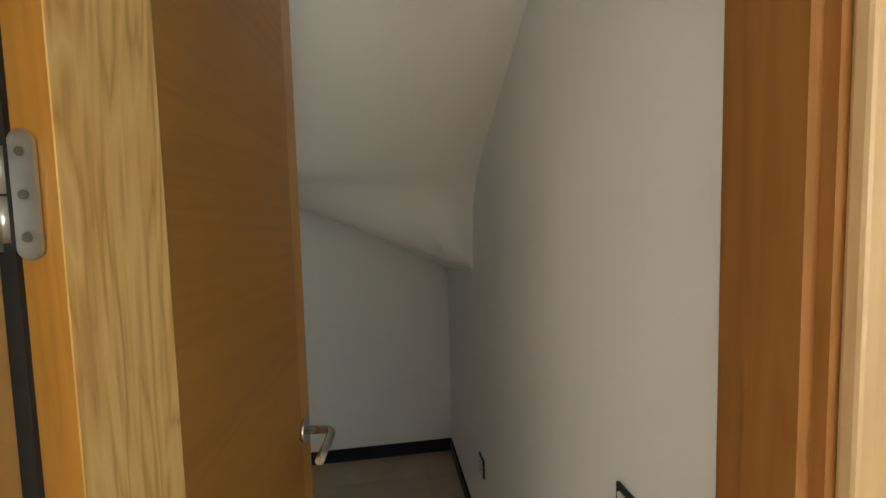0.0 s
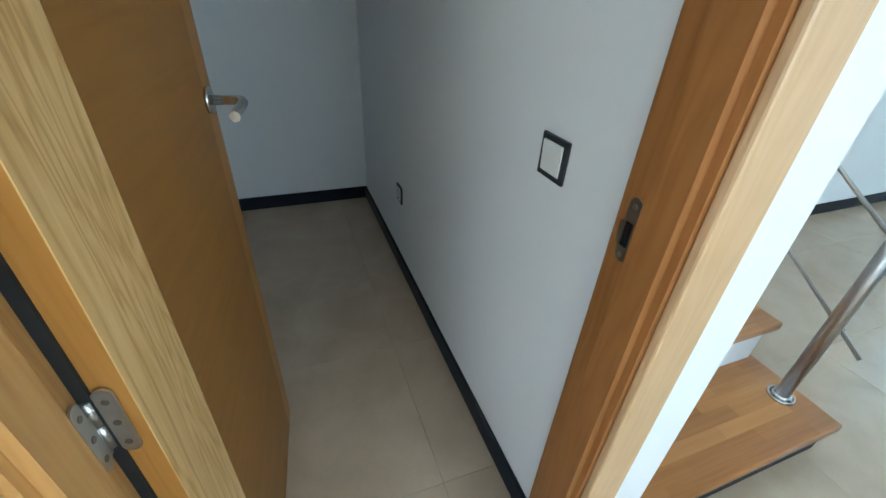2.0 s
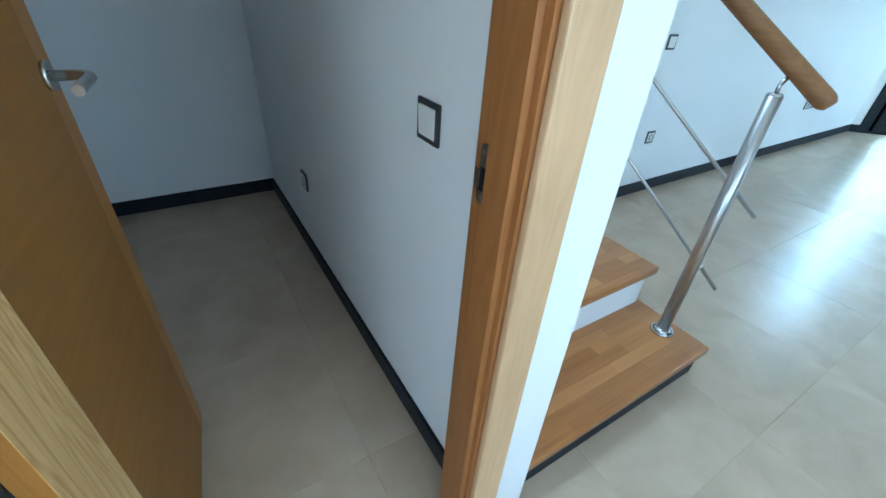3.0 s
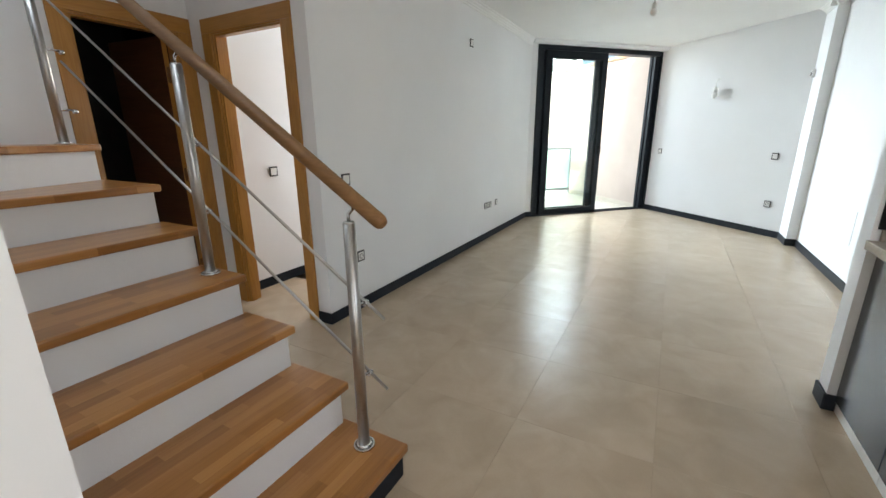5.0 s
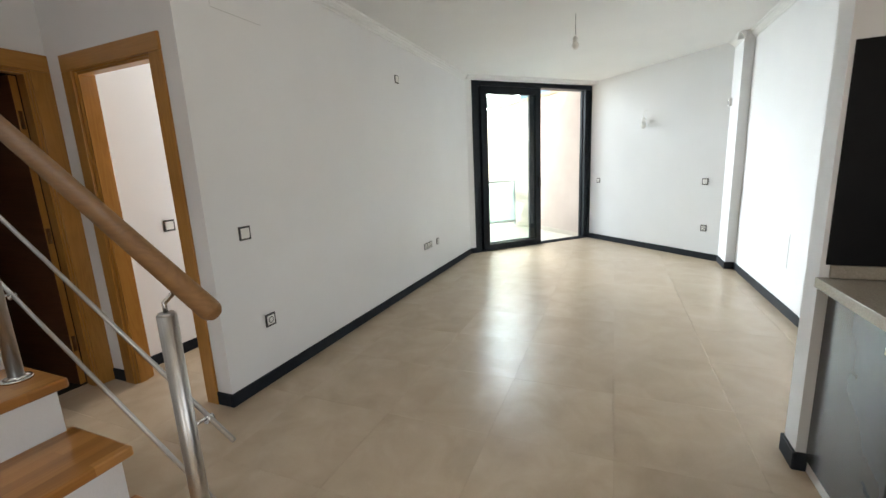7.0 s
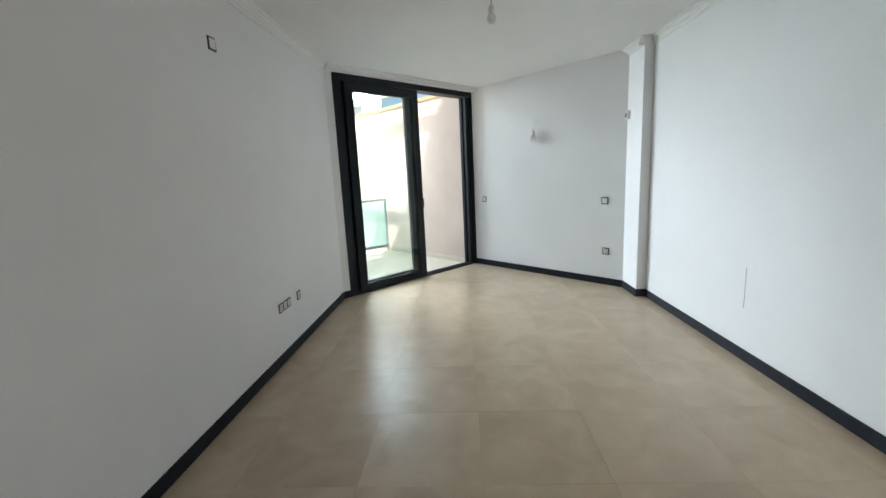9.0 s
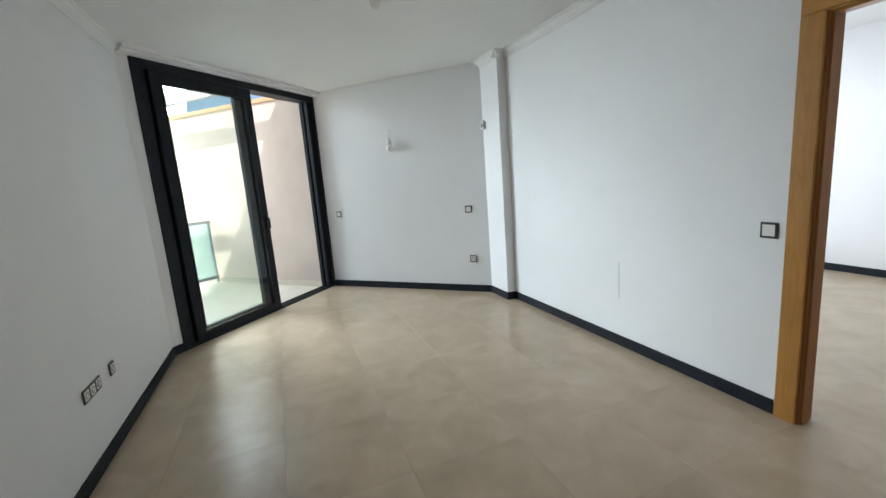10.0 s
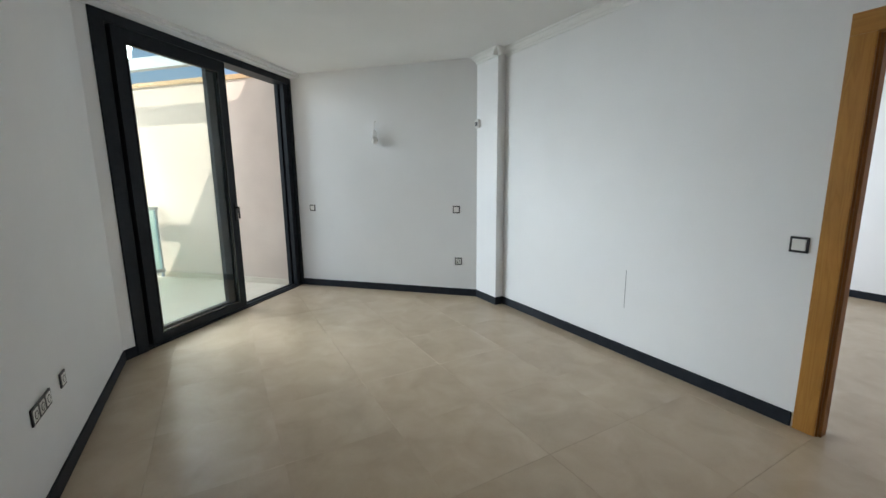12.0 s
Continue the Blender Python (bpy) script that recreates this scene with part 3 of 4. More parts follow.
def hinge(name, place, turn, swing):
    """A butt hinge: a plate in the frame, one in the leaf's edge, and the pin between them."""
    h = thing(name, place, "satin steel butt hinge with screws", "hinge", "hinges of the closet door", "", turn)
    for k, a in ((-1, 0.0), (1, swing)):
        bm = bmesh.new()
        prism(bm, [(k * 0.0195 + 0.0098 * math.cos(radians(v)), (0.042 if v < 180 else -0.042) + 0.0098 * math.sin(radians(v))) for v in [15 * i for i in range(12)] + [179.9] + [180 + 15 * i for i in range(13)]], -0.0015, 0.0015)
        bm.transform(pose(0, 0, 0, 90))
        box(bm, min(0, k * 0.012), max(0, k * 0.012), -0.001, 0.001, -0.02 if k > 0 else -0.045, 0.045 if k > 0 else 0.02)
        bm.transform(pose(0, 0, 0, 0, 0, a))
        p = part("plate", bm, SATIN, h)
        for z in (-0.034, 0.0, 0.034):
            bm = bmesh.new()
            rod(bm, (k * 0.0195, -0.0028, z), (k * 0.0195, -0.0010, z), 0.0040, 10)
            bm.transform(pose(0, 0, 0, 0, 0, a))
            part("screw", bm, DULL, p)
    bm = bmesh.new()
    rod(bm, (0, -0.001, -0.038), (0, -0.001, -0.001), 0.0065, 14)
    rod(bm, (0, -0.001, 0.001), (0, -0.001, 0.038), 0.0065, 14)
    part("pin", bm, STEEL, h)
    return h


# closet door: frame, leaf swung into the closet, hinges, strike plate
L0, L1 = -0.105, 0.544
# hinge jamb and front casing take the lit copies, the lock side does not
closet_frame = lining("door_1_frame", "honey oak door frame of the closet", pose(L0, 0.309, 0), L1 - L0, 2.145, 0.103, 0.080, OAK_JAMB_LIT, OAK_CASING_LIT, OAK_RED)
# black strip added to stand in for the shade in the hinge gap
part("filler", blocks((0.0005, 0.0125, 0.1025, 0.108, 0.004, 2.14)), GAP_SHADE, closet_frame, "black strip standing in for the shade in the hinge gap")
leaf_m = pose(-0.060, 0.414, 0, 0, 0, 90 - 5.6)
door = thing("door_1", (0, 0, 0), "oak veneered closet door standing open, pale stiles and darker centre", "door")
door.matrix_world = leaf_m
W, TH, DH = 0.648, 0.034, 2.135
part("core", blocks((0, W, 0.001, TH - 0.001, 0.008, DH)), OAK, door)
part("hinge_stile", blocks((0.0, 0.1355, -0.0005, 0.001, 0.008, DH)), OAK_LIGHT, door, "pale oak stile with cathedral grain")
part("centre_panel", blocks((0.136, W - 0.0625, -0.0005, 0.001, 0.008, DH)), OAK_CORE, door, "darker crosswise oak veneer")
part("lock_stile", blocks((W - 0.062, W, -0.0005, 0.001, 0.008, DH)), OAK, door)
part("back_face", blocks((0, W, TH - 0.001, TH, 0.008, DH)), OAK, door)
lever(door, pose(W - 0.053, 0, 1.077, 0, 0, 180), key=False)
for z in (0.20, 0.880, 1.585):
    hinge("hinge", (-0.1015, 0.4145, z), 90, -97)
sp = thing("strike_plate", (0.5435, 0.392, 1.030), "worn steel strike plate in the jamb", "strike plate")
bm = bmesh.new()
ends = [(0.0115 * math.cos(a), k * 0.036 + 0.0115 * math.sin(a)) for k in (1, -1) for a in [radians((0 if k > 0 else 180) + 15 * i) for i in range(13)]]
prism(bm, ends, -0.0012, 0.001)
bm.transform(Matrix(((0, 0, 1, 0), (1, 0, 0, 0), (0, 1, 0, 0), (0, 0, 0, 1))))
soften(bm, 0.0006, 1)
strike = part("plate", bm, DULL, sp)
part("latch_hole", blocks((-0.0018, -0.0010, -0.006, 0.006, -0.024, 0.012)), CHARCOAL, sp)
for z in (-0.037, 0.035):
    bm = bmesh.new()
    rod(bm, (-0.0010, 0, z), (-0.0022, 0, z), 0.0042, 12)
    part("screw", bm, STEEL, strike)
part("lip", blocks((-0.004, -0.0010, 0.006, 0.014, -0.020, 0.010)), DULL, sp)

# hall doors
lining("door_2_frame", "honey oak door frame of the side room", pose(HALL_X, 2.492, 0, 0, 0, -90), 0.694, 2.030, 0.10, 0.094)
# only the left jamb takes the darker, redder tone
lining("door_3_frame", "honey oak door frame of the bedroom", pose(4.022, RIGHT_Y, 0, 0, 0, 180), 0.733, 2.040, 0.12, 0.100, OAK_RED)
lining("door_4_frame", "honey oak door frame of the unlit room", pose(1.872, HALL_Y, 0), 0.610, 2.045, 0.12, 0.10)


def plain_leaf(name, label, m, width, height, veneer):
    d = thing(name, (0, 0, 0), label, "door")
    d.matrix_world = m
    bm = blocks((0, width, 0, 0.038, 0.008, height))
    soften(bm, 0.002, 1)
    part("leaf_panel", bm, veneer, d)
    part("edge_strip", blocks((-0.0015, 0.0, 0.001, 0.037, 0.010, height - 0.002)), OAK, d, "honey oak edge strip")
    lever(d, pose(width - 0.055, 0, 1.05, 0, 0, 180))
    bm = blocks((-0.004, 0.0, 0.008, 0.03, 0.25, 0.36), (-0.004, 0.0, 0.008, 0.03, 1.0, 1.1), (-0.004, 0.0, 0.008, 0.03, 1.72, 1.83))
    part("hinge_plates", bm, CHROME, d)
    return d


plain_leaf("door_4", "veneered door standing open into the unlit room, its shade put into the colour", pose(2.478, HALL_Y + 0.125, 0, 0, 0, 96), 0.60, 2.035, SHADED_VENEER)
plain_leaf("door_2", "oak veneered door standing open into the side room", pose(2.70, 1.785, 0, 0, 0, 2), 0.68, 2.015, OAK_CORE)

# ---- stairs ----
RISE = 0.192
STEP = [0.148 + RISE * k for k in range(9)]  # tread heights
stair = thing("staircase", (0.775, 0.32, 0), "oak stave treads on white plastered risers, turning at the top", "staircase")
X0, X1 = 0.757, 1.700
FRONT = [0.322, 0.614, 0.902, 1.192, 1.485, 1.765]
outlines = [[(X0, FRONT[n]), (X1, FRONT[n]), (X1, FRONT[n + 1] + 0.045), (X0, FRONT[n + 1] + 0.045)] for n in range(5)]
outlines.append([(X0, FRONT[5]), (X1, FRONT[5]), (X1, 2.335), (X0, 1.965)])
outlines.append([(X0, 1.915), (X1, 2.285), (X1, 2.745), (1.22, 2.745)])
outlines.append([(X0, 1.93), (1.27, 2.745), (0.80, 2.745), (0.755, 1.99)])


for n, pts in enumerate(outlines):
    z = STEP[n]
    bm = bmesh.new()
    prism(bm, [(p[0] - 0.775, p[1] - 0.32) for p in pts], z - 0.036, z)
    soften(bm, 0.008, 3)
    part("tread", bm, TREAD, stair)
for n, pts in enumerate(outlines):
    z = STEP[n]
    bm = bmesh.new()
    if n < 5:
        y0, y1, x1 = FRONT[n] + 0.026, FRONT[n + 1] + 0.026, X1 - 0.028
        prism(bm, [(X0, y0), (x1, y0), (x1, y1), (X0, y1)], 0, z - 0.036)
    elif n == 5:
        prism(bm, [(X0, FRONT[5] + 0.026), (X1 - 0.028, FRONT[5] + 0.026), (X1 - 0.028, 2.305), (X0, 1.945)], 0, z - 0.036)
    elif n == 6:
        prism(bm, [(X0, 1.947), (X1 - 0.028, 2.307), (X1 - 0.028, 2.748), (X0, 2.748)], 0, z - 0.036)
    else:
        prism(bm, [(X0 + 0.002, 1.99), (1.24, 2.74), (X0 + 0.002, 2.74)], STEP[6] + 0.002, z - 0.036)
    bm.transform(Matrix.Translation((-0.775, -0.32, 0)))
    part("riser", bm, RISER, stair)
bm = blocks((X0, 1.700 - 0.028 + ST, 0.354 - ST, 0.354, 0, SK), (1.672, 1.672 + ST, 0.354, 0.63, 0, SK))
bm.transform(Matrix.Translation((-0.775, -0.32, 0)))
part("skirting", bm, SKIRT, stair, "anthracite skirting strip")

# railing
railing = thing("stair_railing", (1.62, 0.478, STEP[0]), "steel posts and rods under a round oak handrail", "railing")
RX, SLOPE = 1.650, 0.648


def rail_z(y, base):
    return base + SLOPE * (y - 0.478)


def rel(bm):
    bm.transform(Matrix.Translation((-1.62, -0.478, -STEP[0])))
    return bm


POSTS = [(1.612, 0.474, STEP[0]), (1.632, 1.352, STEP[3]), (1.590, 2.420, STEP[6])]
for px, py, pz in POSTS:
    top = rail_z(py, 1.052) if py < 2 else pz + 0.82
    bm = bmesh.new()
    rod(bm, (px, py, pz + 0.006), (px, py, top), 0.0215, 24)
    rod(bm, (px, py, top), (px, py, top + 0.006), 0.0215, 24, 0.017)
    post = part("post", rel(bm), STEEL, railing)
    bm = bmesh.new()
    rod(bm, (px, py, pz), (px, py, pz + 0.008), 0.043, 28, 0.041)
    rod(bm, (px, py, pz + 0.008), (px, py, pz + 0.016), 0.036, 28, 0.024)
    part("flange", rel(bm), CHROME, post, "polished base flange")
    bm = bmesh.new()
    tube(bm, [(px, py, top + 0.004), (px, py, top + 0.030), (px + (RX - px) * 0.6, py, top + 0.045), (RX, py, top + 0.055)], 0.0065, 10)
    part("saddle_pin", rel(bm), CHROME, post)
    for base in (0.743, 0.448):
        zz = rail_z(py, base) if py < 2 else pz + base - 0.27
        bm = bmesh.new()
        rod(bm, (px + 0.015, py, zz), (RX + 0.022, py, zz), 0.0055, 10)
        rod(bm, (RX + 0.012, py, zz - 0.006), (RX + 0.032, py, zz - 0.006), 0.011, 14)
        part("rod_clamp", rel(bm), CHROME, post)
for base in (0.743, 0.448):
    bm = bmesh.new()
    rod(bm, (RX + 0.022, 0.392, rail_z(0.392, base)), (RX + 0.022, 2.45, rail_z(2.45, base)), 0.0062, 12)
    part("rod", rel(bm), STEEL, railing)
bm = bmesh.new()
A0, A1 = Vector((RX, 0.355, rail_z(0.355, 1.128))), Vector((RX, 2.44, rail_z(2.44, 1.128)))
d = (A1 - A0).normalized()
up = Vector((1, 0, 0)).cross(d).normalized()
prof = []
for i in range(20):
    a = 2 * math.pi * i / 20
    prof.append((0.026 * math.cos(a), (0.024 if math.sin(a) > 0 else 0.029) * math.sin(a)))
rings = []
for s, k in ((0.0, 0.62), (0.010, 0.90), (0.022, 1.0), ((A1 - A0).length, 1.0)):
    rings.append([bm.verts.new(A0 + d * s + Vector((1, 0, 0)) * (u * k) + up * (w * k)) for u, w in prof])
for r0, r1 in zip(rings, rings[1:]):
    for i in range(20):
        j = (i + 1) % 20
        bm.faces.new((r0[i], r0[j], r1[j], r1[i])).smooth = True
bm.faces.new(rings[0][::-1])
bm.faces.new(rings[-1])
part("handrail", rel(bm), RAIL, railing, "rounded oak handrail")

# ---- kitchen counter ----
for x0, x1 in ((2.517, 3.024), (1.917, 2.513), (1.317, 1.913)):
    cab = thing("base_cabinet", (x0, -1.333, 0), "grey lacquered base cabinet on a white plinth", "cabinet", "kitchen base cabinets")
    w = x1 - x0
    part("body", blocks((0, w, -0.56, 0.0, 0.052, 0.826)), CHARCOAL, cab)
    bm = blocks((0.001, w - 0.001, 0.0, 0.020, 0.058, 0.822))
    soften(bm, 0.0015, 1)
    front = part("door", bm, CABINET, cab)
    bm = blocks((0.008, 0.024, 0.020, 0.044, 0.752, 0.768))
    box(bm, 0.004, 0.052, 0.040, 0.050, 0.748, 0.772)
    soften(bm, 0.002, 1)
    part("knob", bm, CHROME, front, "square satin steel knob")
    part("plinth", blocks((0, w, -0.02, 0.012, 0.0, 0.050)), PLASTIC, cab, "white plinth strip")
bm = blocks((1.22, STUB_X0 - 0.001, -1.895, -1.266, 0.828, 0.870))
soften(bm, 0.003, 2)
single("worktop", bm, COUNTER, "taupe speckled quartz worktop", "worktop")
bm = blocks((STUB_X0 - 0.019, STUB_X0 - 0.0005, -1.874, STUB_Y - 0.03, 0.871, 0.922))
box(bm, 1.22, STUB_X0 - 0.019, -1.895, -1.876, 0.871, 0.922)
soften(bm, 0.002, 1)
single("upstand", bm, COUNTER, "taupe quartz upstand along the wall", "upstand")
bm = blocks((STUB_X0 - 0.007, STUB_X0 - 0.0005, -1.88, STUB_Y - 0.016, 0.9225, 1.745))
single("splashback", bm, MATT_BLACK, "black splashback panel on the short wall", "splashback")
bm = blocks((1.56, STUB_X0 - 0.009, -1.898, -1.891, 0.9225, 1.745))
single("splashback", bm, MATT_BLACK, "black splashback panel behind the worktop", "splashback")
hob = thing("hob", (2.46, -1.62, 0.870), "black glass hob with cast grates in the worktop", "hob")
bm = blocks((-0.28, 0.28, -0.22, 0.25, 0.0005, 0.007))
soften(bm, 0.003, 1)
part("glass_plate", bm, CHARCOAL, hob)
bm = blocks((-0.285, 0.285, 0.25, 0.255, 0.0005, 0.009), (0.28, 0.285, -0.22, 0.25, 0.0005, 0.009))
part("edge_trim", bm, ALU, hob)
for gx in (-0.14, 0.14):
    bm = bmesh.new()
    for k in range(5):
        box(bm, gx - 0.11 + k * 0.05, gx - 0.10 + k * 0.05, -0.19, 0.22, 0.020, 0.032)
    box(bm, gx - 0.12, gx + 0.12, -0.19, -0.18, 0.007, 0.03)
    box(bm, gx - 0.12, gx + 0.12, 0.21, 0.22, 0.007, 0.03)
    part("grate", bm, BLACK_PLATE, hob)
    bm = bmesh.new()
    rod(bm, (gx, 0.09, 0.007), (gx, 0.09, 0.018), 0.04, 20)
    part("burner", bm, BLACK_PLATE, hob)
    bm = bmesh.new()
    rod(bm, (gx, -0.09, 0.007), (gx, -0.09, 0.018), 0.03, 20)
    part("burner", bm, BLACK_PLATE, hob)

# ---- switches and sockets ----
def plate(name, label, m, kind="switch", gangs=1, size=0.086):
    """A wall plate in its own axes: x along the wall, y out of it, z up, centred at its middle."""
    t = thing(name, (0, 0, 0), label, "socket" if kind == "socket" else "light switch" if kind == "switch" else "wall plate")
    t.matrix_world = m
    w = size * gangs
    bm = blocks((-w / 2, w / 2, 0, 0.008, -size / 2, size / 2))
    soften(bm, 0.003, 2)
    part("frame", bm, BLACK_PLATE, t)
    for g in range(gangs):
        c = -w / 2 + size * (g + 0.5)
        a = size * 0.36
        if kind == "switch" or (kind == "mixed" and g % 2):
            bm = blocks((c - a, c + a, 0.004, 0.013, -a, a))
            bm.verts.ensure_lookup_table()
            for v in bm.verts:
                if v.co.y > 0.01 and v.co.z < 0:
                    v.co.y -= 0.003
            soften(bm, 0.0015, 1)
            part("rocker", bm, PLASTIC, t)
        else:
            bm = blocks((c - a, c + a, 0.004, 0.010, -a, a))
            soften(bm, 0.0015, 1)
            ins = part("insert", bm, PLASTIC, t)
            bm = bmesh.new()
            rod(bm, (c, 0.0099, 0), (c, 0.0106, 0), a * 0.70, 24)
            part("recess", bm, BLACK_PLATE if kind == "socket" else PLASTIC, ins)
            bm = bmesh.new()
            rod(bm, (c, 0.0106, 0), (c, 0.0112, 0), a * 0.52, 24)
            part("well", bm, PLASTIC, ins)
            bm = bmesh.new()
            for k in (-1, 1):
                rod(bm, (c + k * 0.0095, 0.0112, 0), (c + k * 0.0095, 0.0116, 0), 0.0028, 10)
            part("pin_holes", bm, BLACK_PLATE, ins)
    return t


def on_left(x, z):
    return pose(x, LEFT_Y, z, 0, 0, 180)


def on_right(x, z):
    return pose(x, RIGHT_Y, z)


def on_far(s, z):
    p = WIN_B + FAR_DIR * s
    return pose(p.x, p.y, z, 0, 0, math.degrees(math.atan2(-FAR_OUT.y, -FAR_OUT.x)) - 90)


plate("light_switch", "white rocker in a dark square plate", pose(0.619, 0.676, 1.022, 0, 0, 90))
plate("wall_socket", "white socket in a dark square plate", pose(0.619, 1.815, 0.430, 0, 0, 90), "socket")
plate("light_switch", "white rocker in a dark square plate", on_left(2.838, 1.030))
plate("wall_socket", "white socket in a dark square plate", on_left(2.948, 0.430), "socket")
plate("media_socket", "row of three white modules in a dark plate", on_left(5.51, 0.445), "socket", 3, 0.075)
plate("wall_socket", "small white socket in a dark plate", on_left(5.80, 0.445), "socket", 1, 0.075)
plate("wall_plate", "white blank in a dark square plate high on the wall", on_left(4.955, 2.280), "switch", 1, 0.080)
plate("light_switch", "white rocker in a dark square plate", on_right(4.213, 1.030))
plate("light_switch", "white rocker in a dark square plate", on_far(0.222, 1.037), "switch", 1, 0.080)
plate("light_switch", "white rocker in a dark square plate", on_far(2.155, 1.035))
plate("wall_socket", "white socket in a dark square plate", on_far(2.178, 0.420), "socket")
plate("light_switch", "white rocker in a dark plate in the side room", pose(3.10, 2.655, 1.03, 0, 0, 180))
plate("wall_socket", "double white plate with socket and switch", pose(4.353, -5.50, 0.85), "mixed", 2, 0.085)

# sensor box on the pilaster
sensor = thing("alarm_sensor", (COL_X1 - 0.035, COL_Y, 1.99), "small grey-white sensor box on the pilaster edge", "sensor")
bm = blocks((-0.035, 0.035, 0.0, 0.032, -0.045, 0.045))
soften(bm, 0.006, 2)
part("housing", bm, PLASTIC, sensor)
part("lens_window", blocks((-0.022, 0.022, 0.0315, 0.0335, -0.025, 0.02)), BLACK_PLATE, sensor)

# bare lampholders: on the end wall and from the ceiling
def lampholder(name, label, m, cable, sheath):
    t = thing(name, (0, 0, 0), label, "lamp")
    t.matrix_world = m
    bm = bmesh.new()
    tube(bm, cable, 0.003, 8)
    part("cable", bm, sheath, t)
    e = Vector(cable[-1])
    bm = bmesh.new()
    rod(bm, e, e - Vector((0, 0, 0.016)), 0.008, 16, 0.019)
    rod(bm, e - Vector((0, 0, 0.016)), e - Vector((0, 0, 0.060)), 0.021, 18)
    rod(bm, e - Vector((0, 0, 0.030)), e - Vector((0, 0, 0.036)), 0.022, 18)
    part("holder", bm, PLASTIC, t)
    bm = bmesh.new()
    bmesh.ops.create_uvsphere(bm, u_segments=18, v_segments=12, radius=0.029)
    for v in bm.verts:
        v.co.z *= 1.15
    bmesh.ops.translate(bm, verts=bm.verts[:], vec=e - Vector((0, 0, 0.086)))
    for f in bm.faces:
        f.smooth = True
    part("bulb", bm, BULB, t, "frosted glass bulb, unlit")
    return t


BEAM_GREY = painted("grey_cable", (0.20, 0.20, 0.20), (0.27, 0.27, 0.27), 0.6, 40)
BULB = painted("frosted_bulb", (0.80, 0.79, 0.76), (0.84, 0.83, 0.80), 0.25, 30)
lampholder("pendant_bulb", "unlit bulb in a white holder hanging on its cable", pose(5.25, -0.145, CEIL), [(0.0, 0, 0.0), (0.004, 0, -0.02), (0.018, 0.004, -0.05), (0.010, 0.002, -0.09), (0.006, 0, -0.185)], BEAM_GREY)
lampholder("wall_bulb", "unlit bulb in a white holder on bare wires from the wall", on_far(1.165, 2.06) @ Matrix.Scale(1.4, 4), [(0, 0, 0), (0, 0.012, 0.012), (0, 0.03, 0.008), (0.002, 0.035, -0.02), (0.002, 0.035, -0.06)], PLASTIC)

# hairline joints in the plaster
single("plaster_joint", blocks((5.256, 5.2605, RIGHT_Y, RIGHT_Y + 0.0012, 0.385, 0.685)), painted("joint_grey", (0.22, 0.22, 0.23), (0.30, 0.30, 0.31), 0.8, 40), "thin vertical crack in the white plaster", "crack")
bm = blocks((2.8205, 2.8235, LEFT_Y - 0.0012, LEFT_Y, 2.31, 2.47), (2.8235, 3.18, LEFT_Y - 0.0012, LEFT_Y, 2.299, 2.302))
single("hatch_joint", bm, painted("joint_pale", (0.55, 0.55, 0.54), (0.62, 0.62, 0.61), 0.8, 40), "faint outline of a painted hatch in the plaster", "hatch")

# ---- outside: terrace ----
STUCCO = plaster("pink_beige_stucco", (0.54, 0.44, 0.37), (0.64, 0.535, 0.455), 0.9, 0.8)
PAVE = tile_stone("terrace_tile", (0.52, 0.45, 0.36), (0.60, 0.53, 0.43), (0.66, 0.59, 0.49), 0.6)
CAP = painted("tan_coping", (0.42, 0.27, 0.13), (0.50, 0.33, 0.17), 0.6, 12)
BEAM = painted("grey_beam", (0.40, 0.42, 0.44), (0.48, 0.50, 0.52), 0.5, 12)
ROOFGLASS = glass("tinted_glass", (0.62, 0.90, 0.91), 0.02)
RAILING = metal("terrace_rail", (0.42, 0.46, 0.49), 0.4)
T_OUT = -FAR_DIR
bm = bmesh.new()
strip(bm, WIN_B, T_OUT, 0.201, 6.0, FAR_OUT, 0.0, 0.2, -0.1, 2.70)
structure("wall_terrace", bm, STUCCO, "pink-beige rendered terrace wall in sun and shade")
bm = bmesh.new()
strip(bm, WIN_B, T_OUT, 0.205, 6.0, FAR_OUT, -0.02, 0.22, 2.70, 2.76)
structure("trim_coping", bm, CAP, "tan timber coping on the terrace wall", "trim")
bm = bmesh.new()
strip(bm, WIN_B, T_OUT, 0.205, 6.0, FAR_OUT, -0.012, 0.0, -0.03, 0.05)
structure("baseboard_terrace", bm, PAVE, "tile skirting of the terrace wall", "baseboard")
bm = bmesh.new()
strip(bm, WIN_B, T_OUT, 0.162, 3.4, FAR_OUT, -6.0, 0.1, -0.12, -0.03)
structure("floor_terrace", bm, PAVE, "pale tiled terrace floor", "floor")
for off in (0.35, 1.53, 2.15, 2.60, 3.05):
    bm = bmesh.new()
    strip(bm, WIN_B, T_OUT, 0.21, 3.3, FAR_OUT, -off - 0.09, -off, 2.80, 2.94)
    single("pergola_beam", bm, BEAM, "grey painted pergola beam over the terrace", "beam", "pergola beams")
bm = bmesh.new()
strip(bm, WIN_B, T_OUT, 3.30, 3.42, FAR_OUT, -3.3, 0.15, 2.765, 2.95)
single("pergola_header", bm, BEAM, "grey cross beam carrying the pergola", "beam")
# unseen parapet, its height set by the slanting shade it casts on the terrace
bm = bmesh.new()
strip(bm, WIN_A, WIN_DIR, -0.15, WIN_LEN + 0.20, WIN_OUT, 0.0, 0.2, CEIL + 0.2, 3.38)
structure("wall_facade", bm, STUCCO, "pink-beige parapet over the sliding door, unseen, shading the terrace wall")
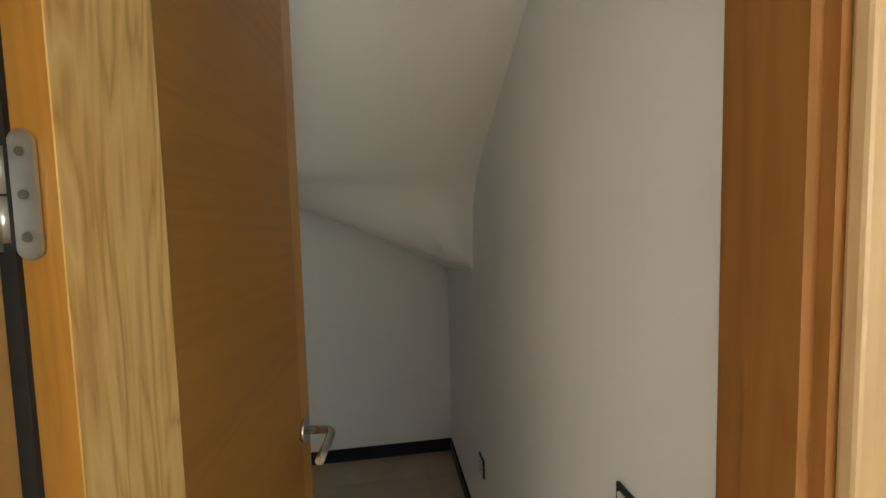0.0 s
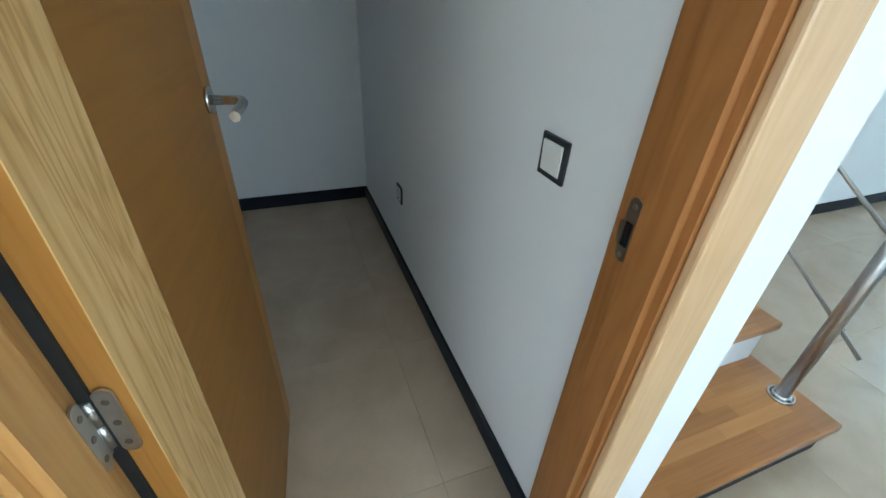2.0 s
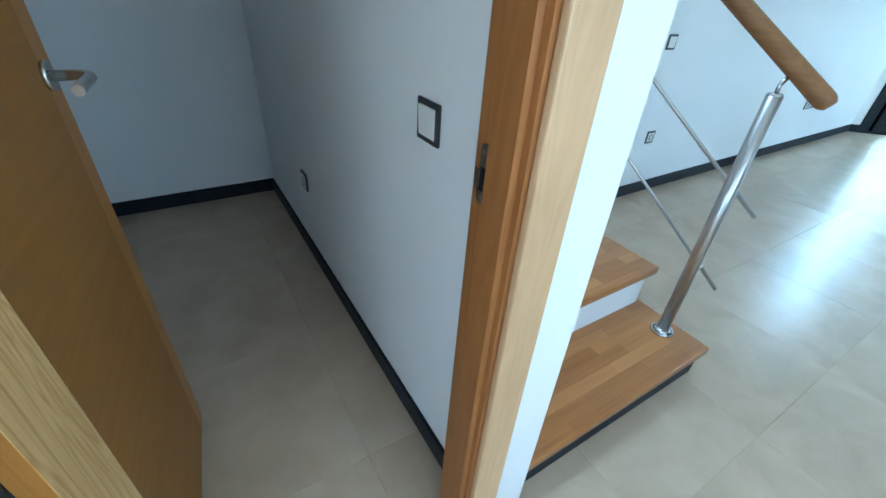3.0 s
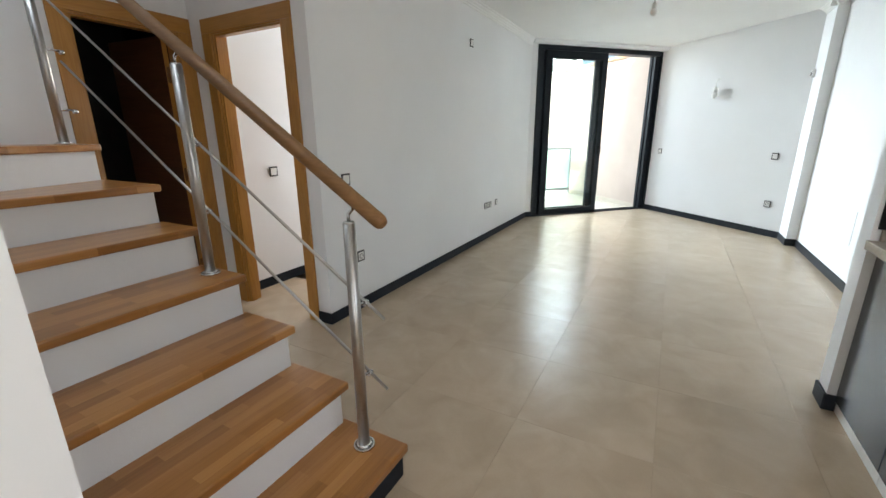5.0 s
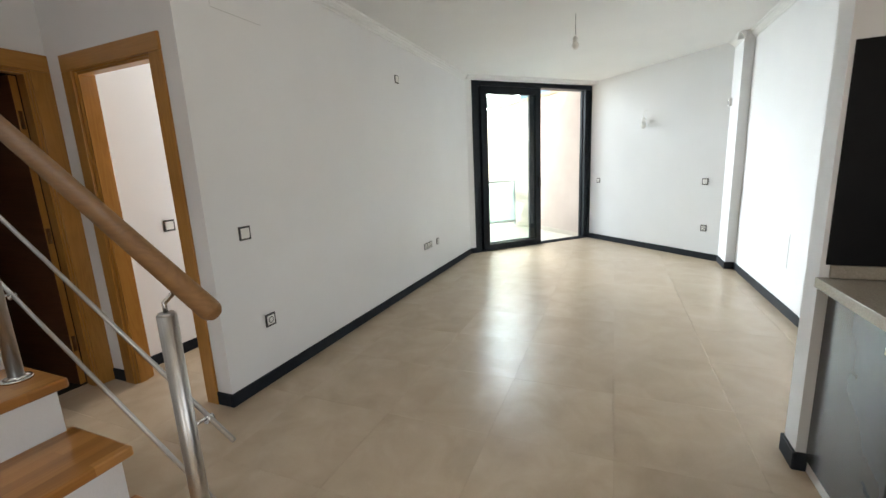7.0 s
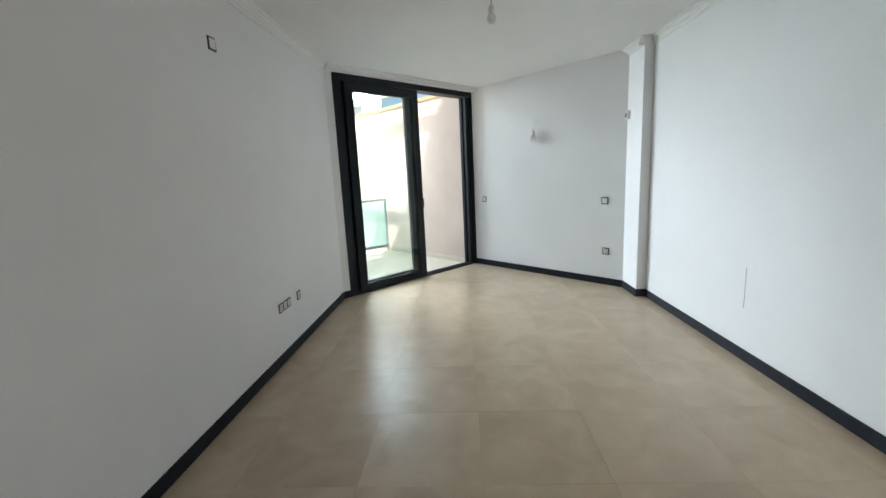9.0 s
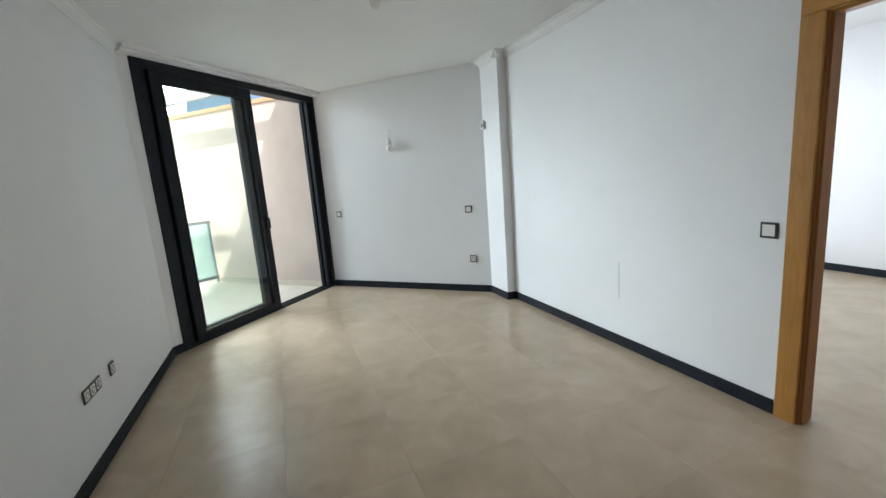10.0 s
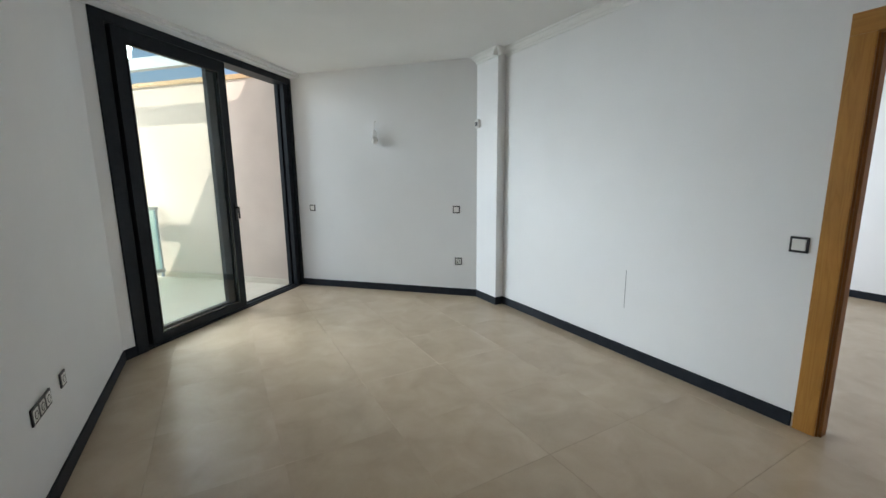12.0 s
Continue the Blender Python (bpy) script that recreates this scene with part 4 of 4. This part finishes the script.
bal = thing("glass_balustrade", (0, 0, 0), "turquoise glass balustrade under a grey metal rail", "balustrade")
bm = bmesh.new()
b0 = WIN_B + T_OUT * 2.42
strip(bm, b0, T_OUT, 0.0, 0.012, FAR_OUT, -2.6, -0.03, 0.10, 0.98)
part("glass_panel", bm, ROOFGLASS, bal)
bm = bmesh.new()
strip(bm, b0, T_OUT, -0.02, 0.03, FAR_OUT, -2.6, -0.02, 0.98, 1.03)
part("top_rail", bm, RAILING, bal)
bm = bmesh.new()
strip(bm, b0, T_OUT, -0.02, 0.03, FAR_OUT, -2.6, -0.02, 0.05, 0.10)
part("bottom_rail", bm, RAILING, bal)
for o in (-0.06, -1.3, -2.58):
    bm = bmesh.new()
    strip(bm, b0, T_OUT, -0.018, 0.028, FAR_OUT, o, o + 0.022, -0.03, 0.98)
    part("baluster_post", bm, RAILING, bal)
bm = bmesh.new()
bmesh.ops.create_grid(bm, x_segments=2, y_segments=2, size=400)
bmesh.ops.translate(bm, verts=bm.verts[:], vec=(0, 0, -0.5))
structure("ground", bm, painted("dry_ground", (0.28, 0.25, 0.20), (0.36, 0.32, 0.26), 0.95, 0.3), "dry pale ground beyond the house", "ground")

# ---- floor tiles ----
TSIZE, JOINT = 0.60, 0.0009
FLOOR_EDGE = [((-1.3, 0), (1, 0)), ((0, -2.0), (0, 1)), ((0, 2.75), (0, -1)), (tuple(WIN_A + WIN_OUT * 0.02), tuple(-WIN_OUT)), (tuple(WIN_B + FAR_OUT * 0.02), tuple(-FAR_OUT))]


def clip(poly, p, n):
    out = []
    for a, b in zip(poly, poly[1:] + poly[:1]):
        da, db = (a[0] - p[0]) * n[0] + (a[1] - p[1]) * n[1], (b[0] - p[0]) * n[0] + (b[1] - p[1]) * n[1]
        if da >= 0:
            out.append(a)
        if (da >= 0) != (db >= 0):
            k = da / (da - db)
            out.append((a[0] + (b[0] - a[0]) * k, a[1] + (b[1] - a[1]) * k))
    return out


def tile_mesh(pts, cx, cy):
    bm = bmesh.new()
    lo = [bm.verts.new((p[0] - cx, p[1] - cy, -0.010)) for p in pts]
    c = 0.0003
    mx, my = sum(p[0] for p in pts) / len(pts), sum(p[1] for p in pts) / len(pts)
    mid_ring = [bm.verts.new((p[0] - cx, p[1] - cy, -c)) for p in pts]
    top = [bm.verts.new((p[0] - cx - math.copysign(c, p[0] - mx), p[1] - cy - math.copysign(c, p[1] - my), 0.0)) for p in pts]
    n = len(pts)
    for r0, r1 in ((lo, mid_ring), (mid_ring, top)):
        for i in range(n):
            j = (i + 1) % n
            bm.faces.new((r0[i], r0[j], r1[j], r1[i]))
    bm.faces.new(top)
    return mesh_of("tile", bm, TILE)


whole = tile_mesh([(JOINT / 2, JOINT / 2), (TSIZE - JOINT / 2, JOINT / 2), (TSIZE - JOINT / 2, TSIZE - JOINT / 2), (JOINT / 2, TSIZE - JOINT / 2)], TSIZE / 2, TSIZE / 2)
for i in range(-7, 12):
    for j in range(-5, 6):
        x, y = 2.23 + TSIZE * i, 0.05 + TSIZE * j
        q = [(x + JOINT / 2, y + JOINT / 2), (x + TSIZE - JOINT / 2, y + JOINT / 2), (x + TSIZE - JOINT / 2, y + TSIZE - JOINT / 2), (x + JOINT / 2, y + TSIZE - JOINT / 2)]
        cut = q
        for p, n in FLOOR_EDGE:
            cut = clip(cut, p, n) if cut else cut
        if len(cut) < 3 or (x > 3.2 and y > LEFT_Y + 0.1):
            continue
        same_size = len(cut) == 4 and all(abs(a[0] - b[0]) + abs(a[1] - b[1]) < 1e-6 for a, b in zip(cut, q))
        me = whole if same_size else tile_mesh(cut, x + TSIZE / 2, y + TSIZE / 2)
        ob = new("tile", me)
        ob.location = (x + TSIZE / 2, y + TSIZE / 2, 0)
        ob.parent = floor
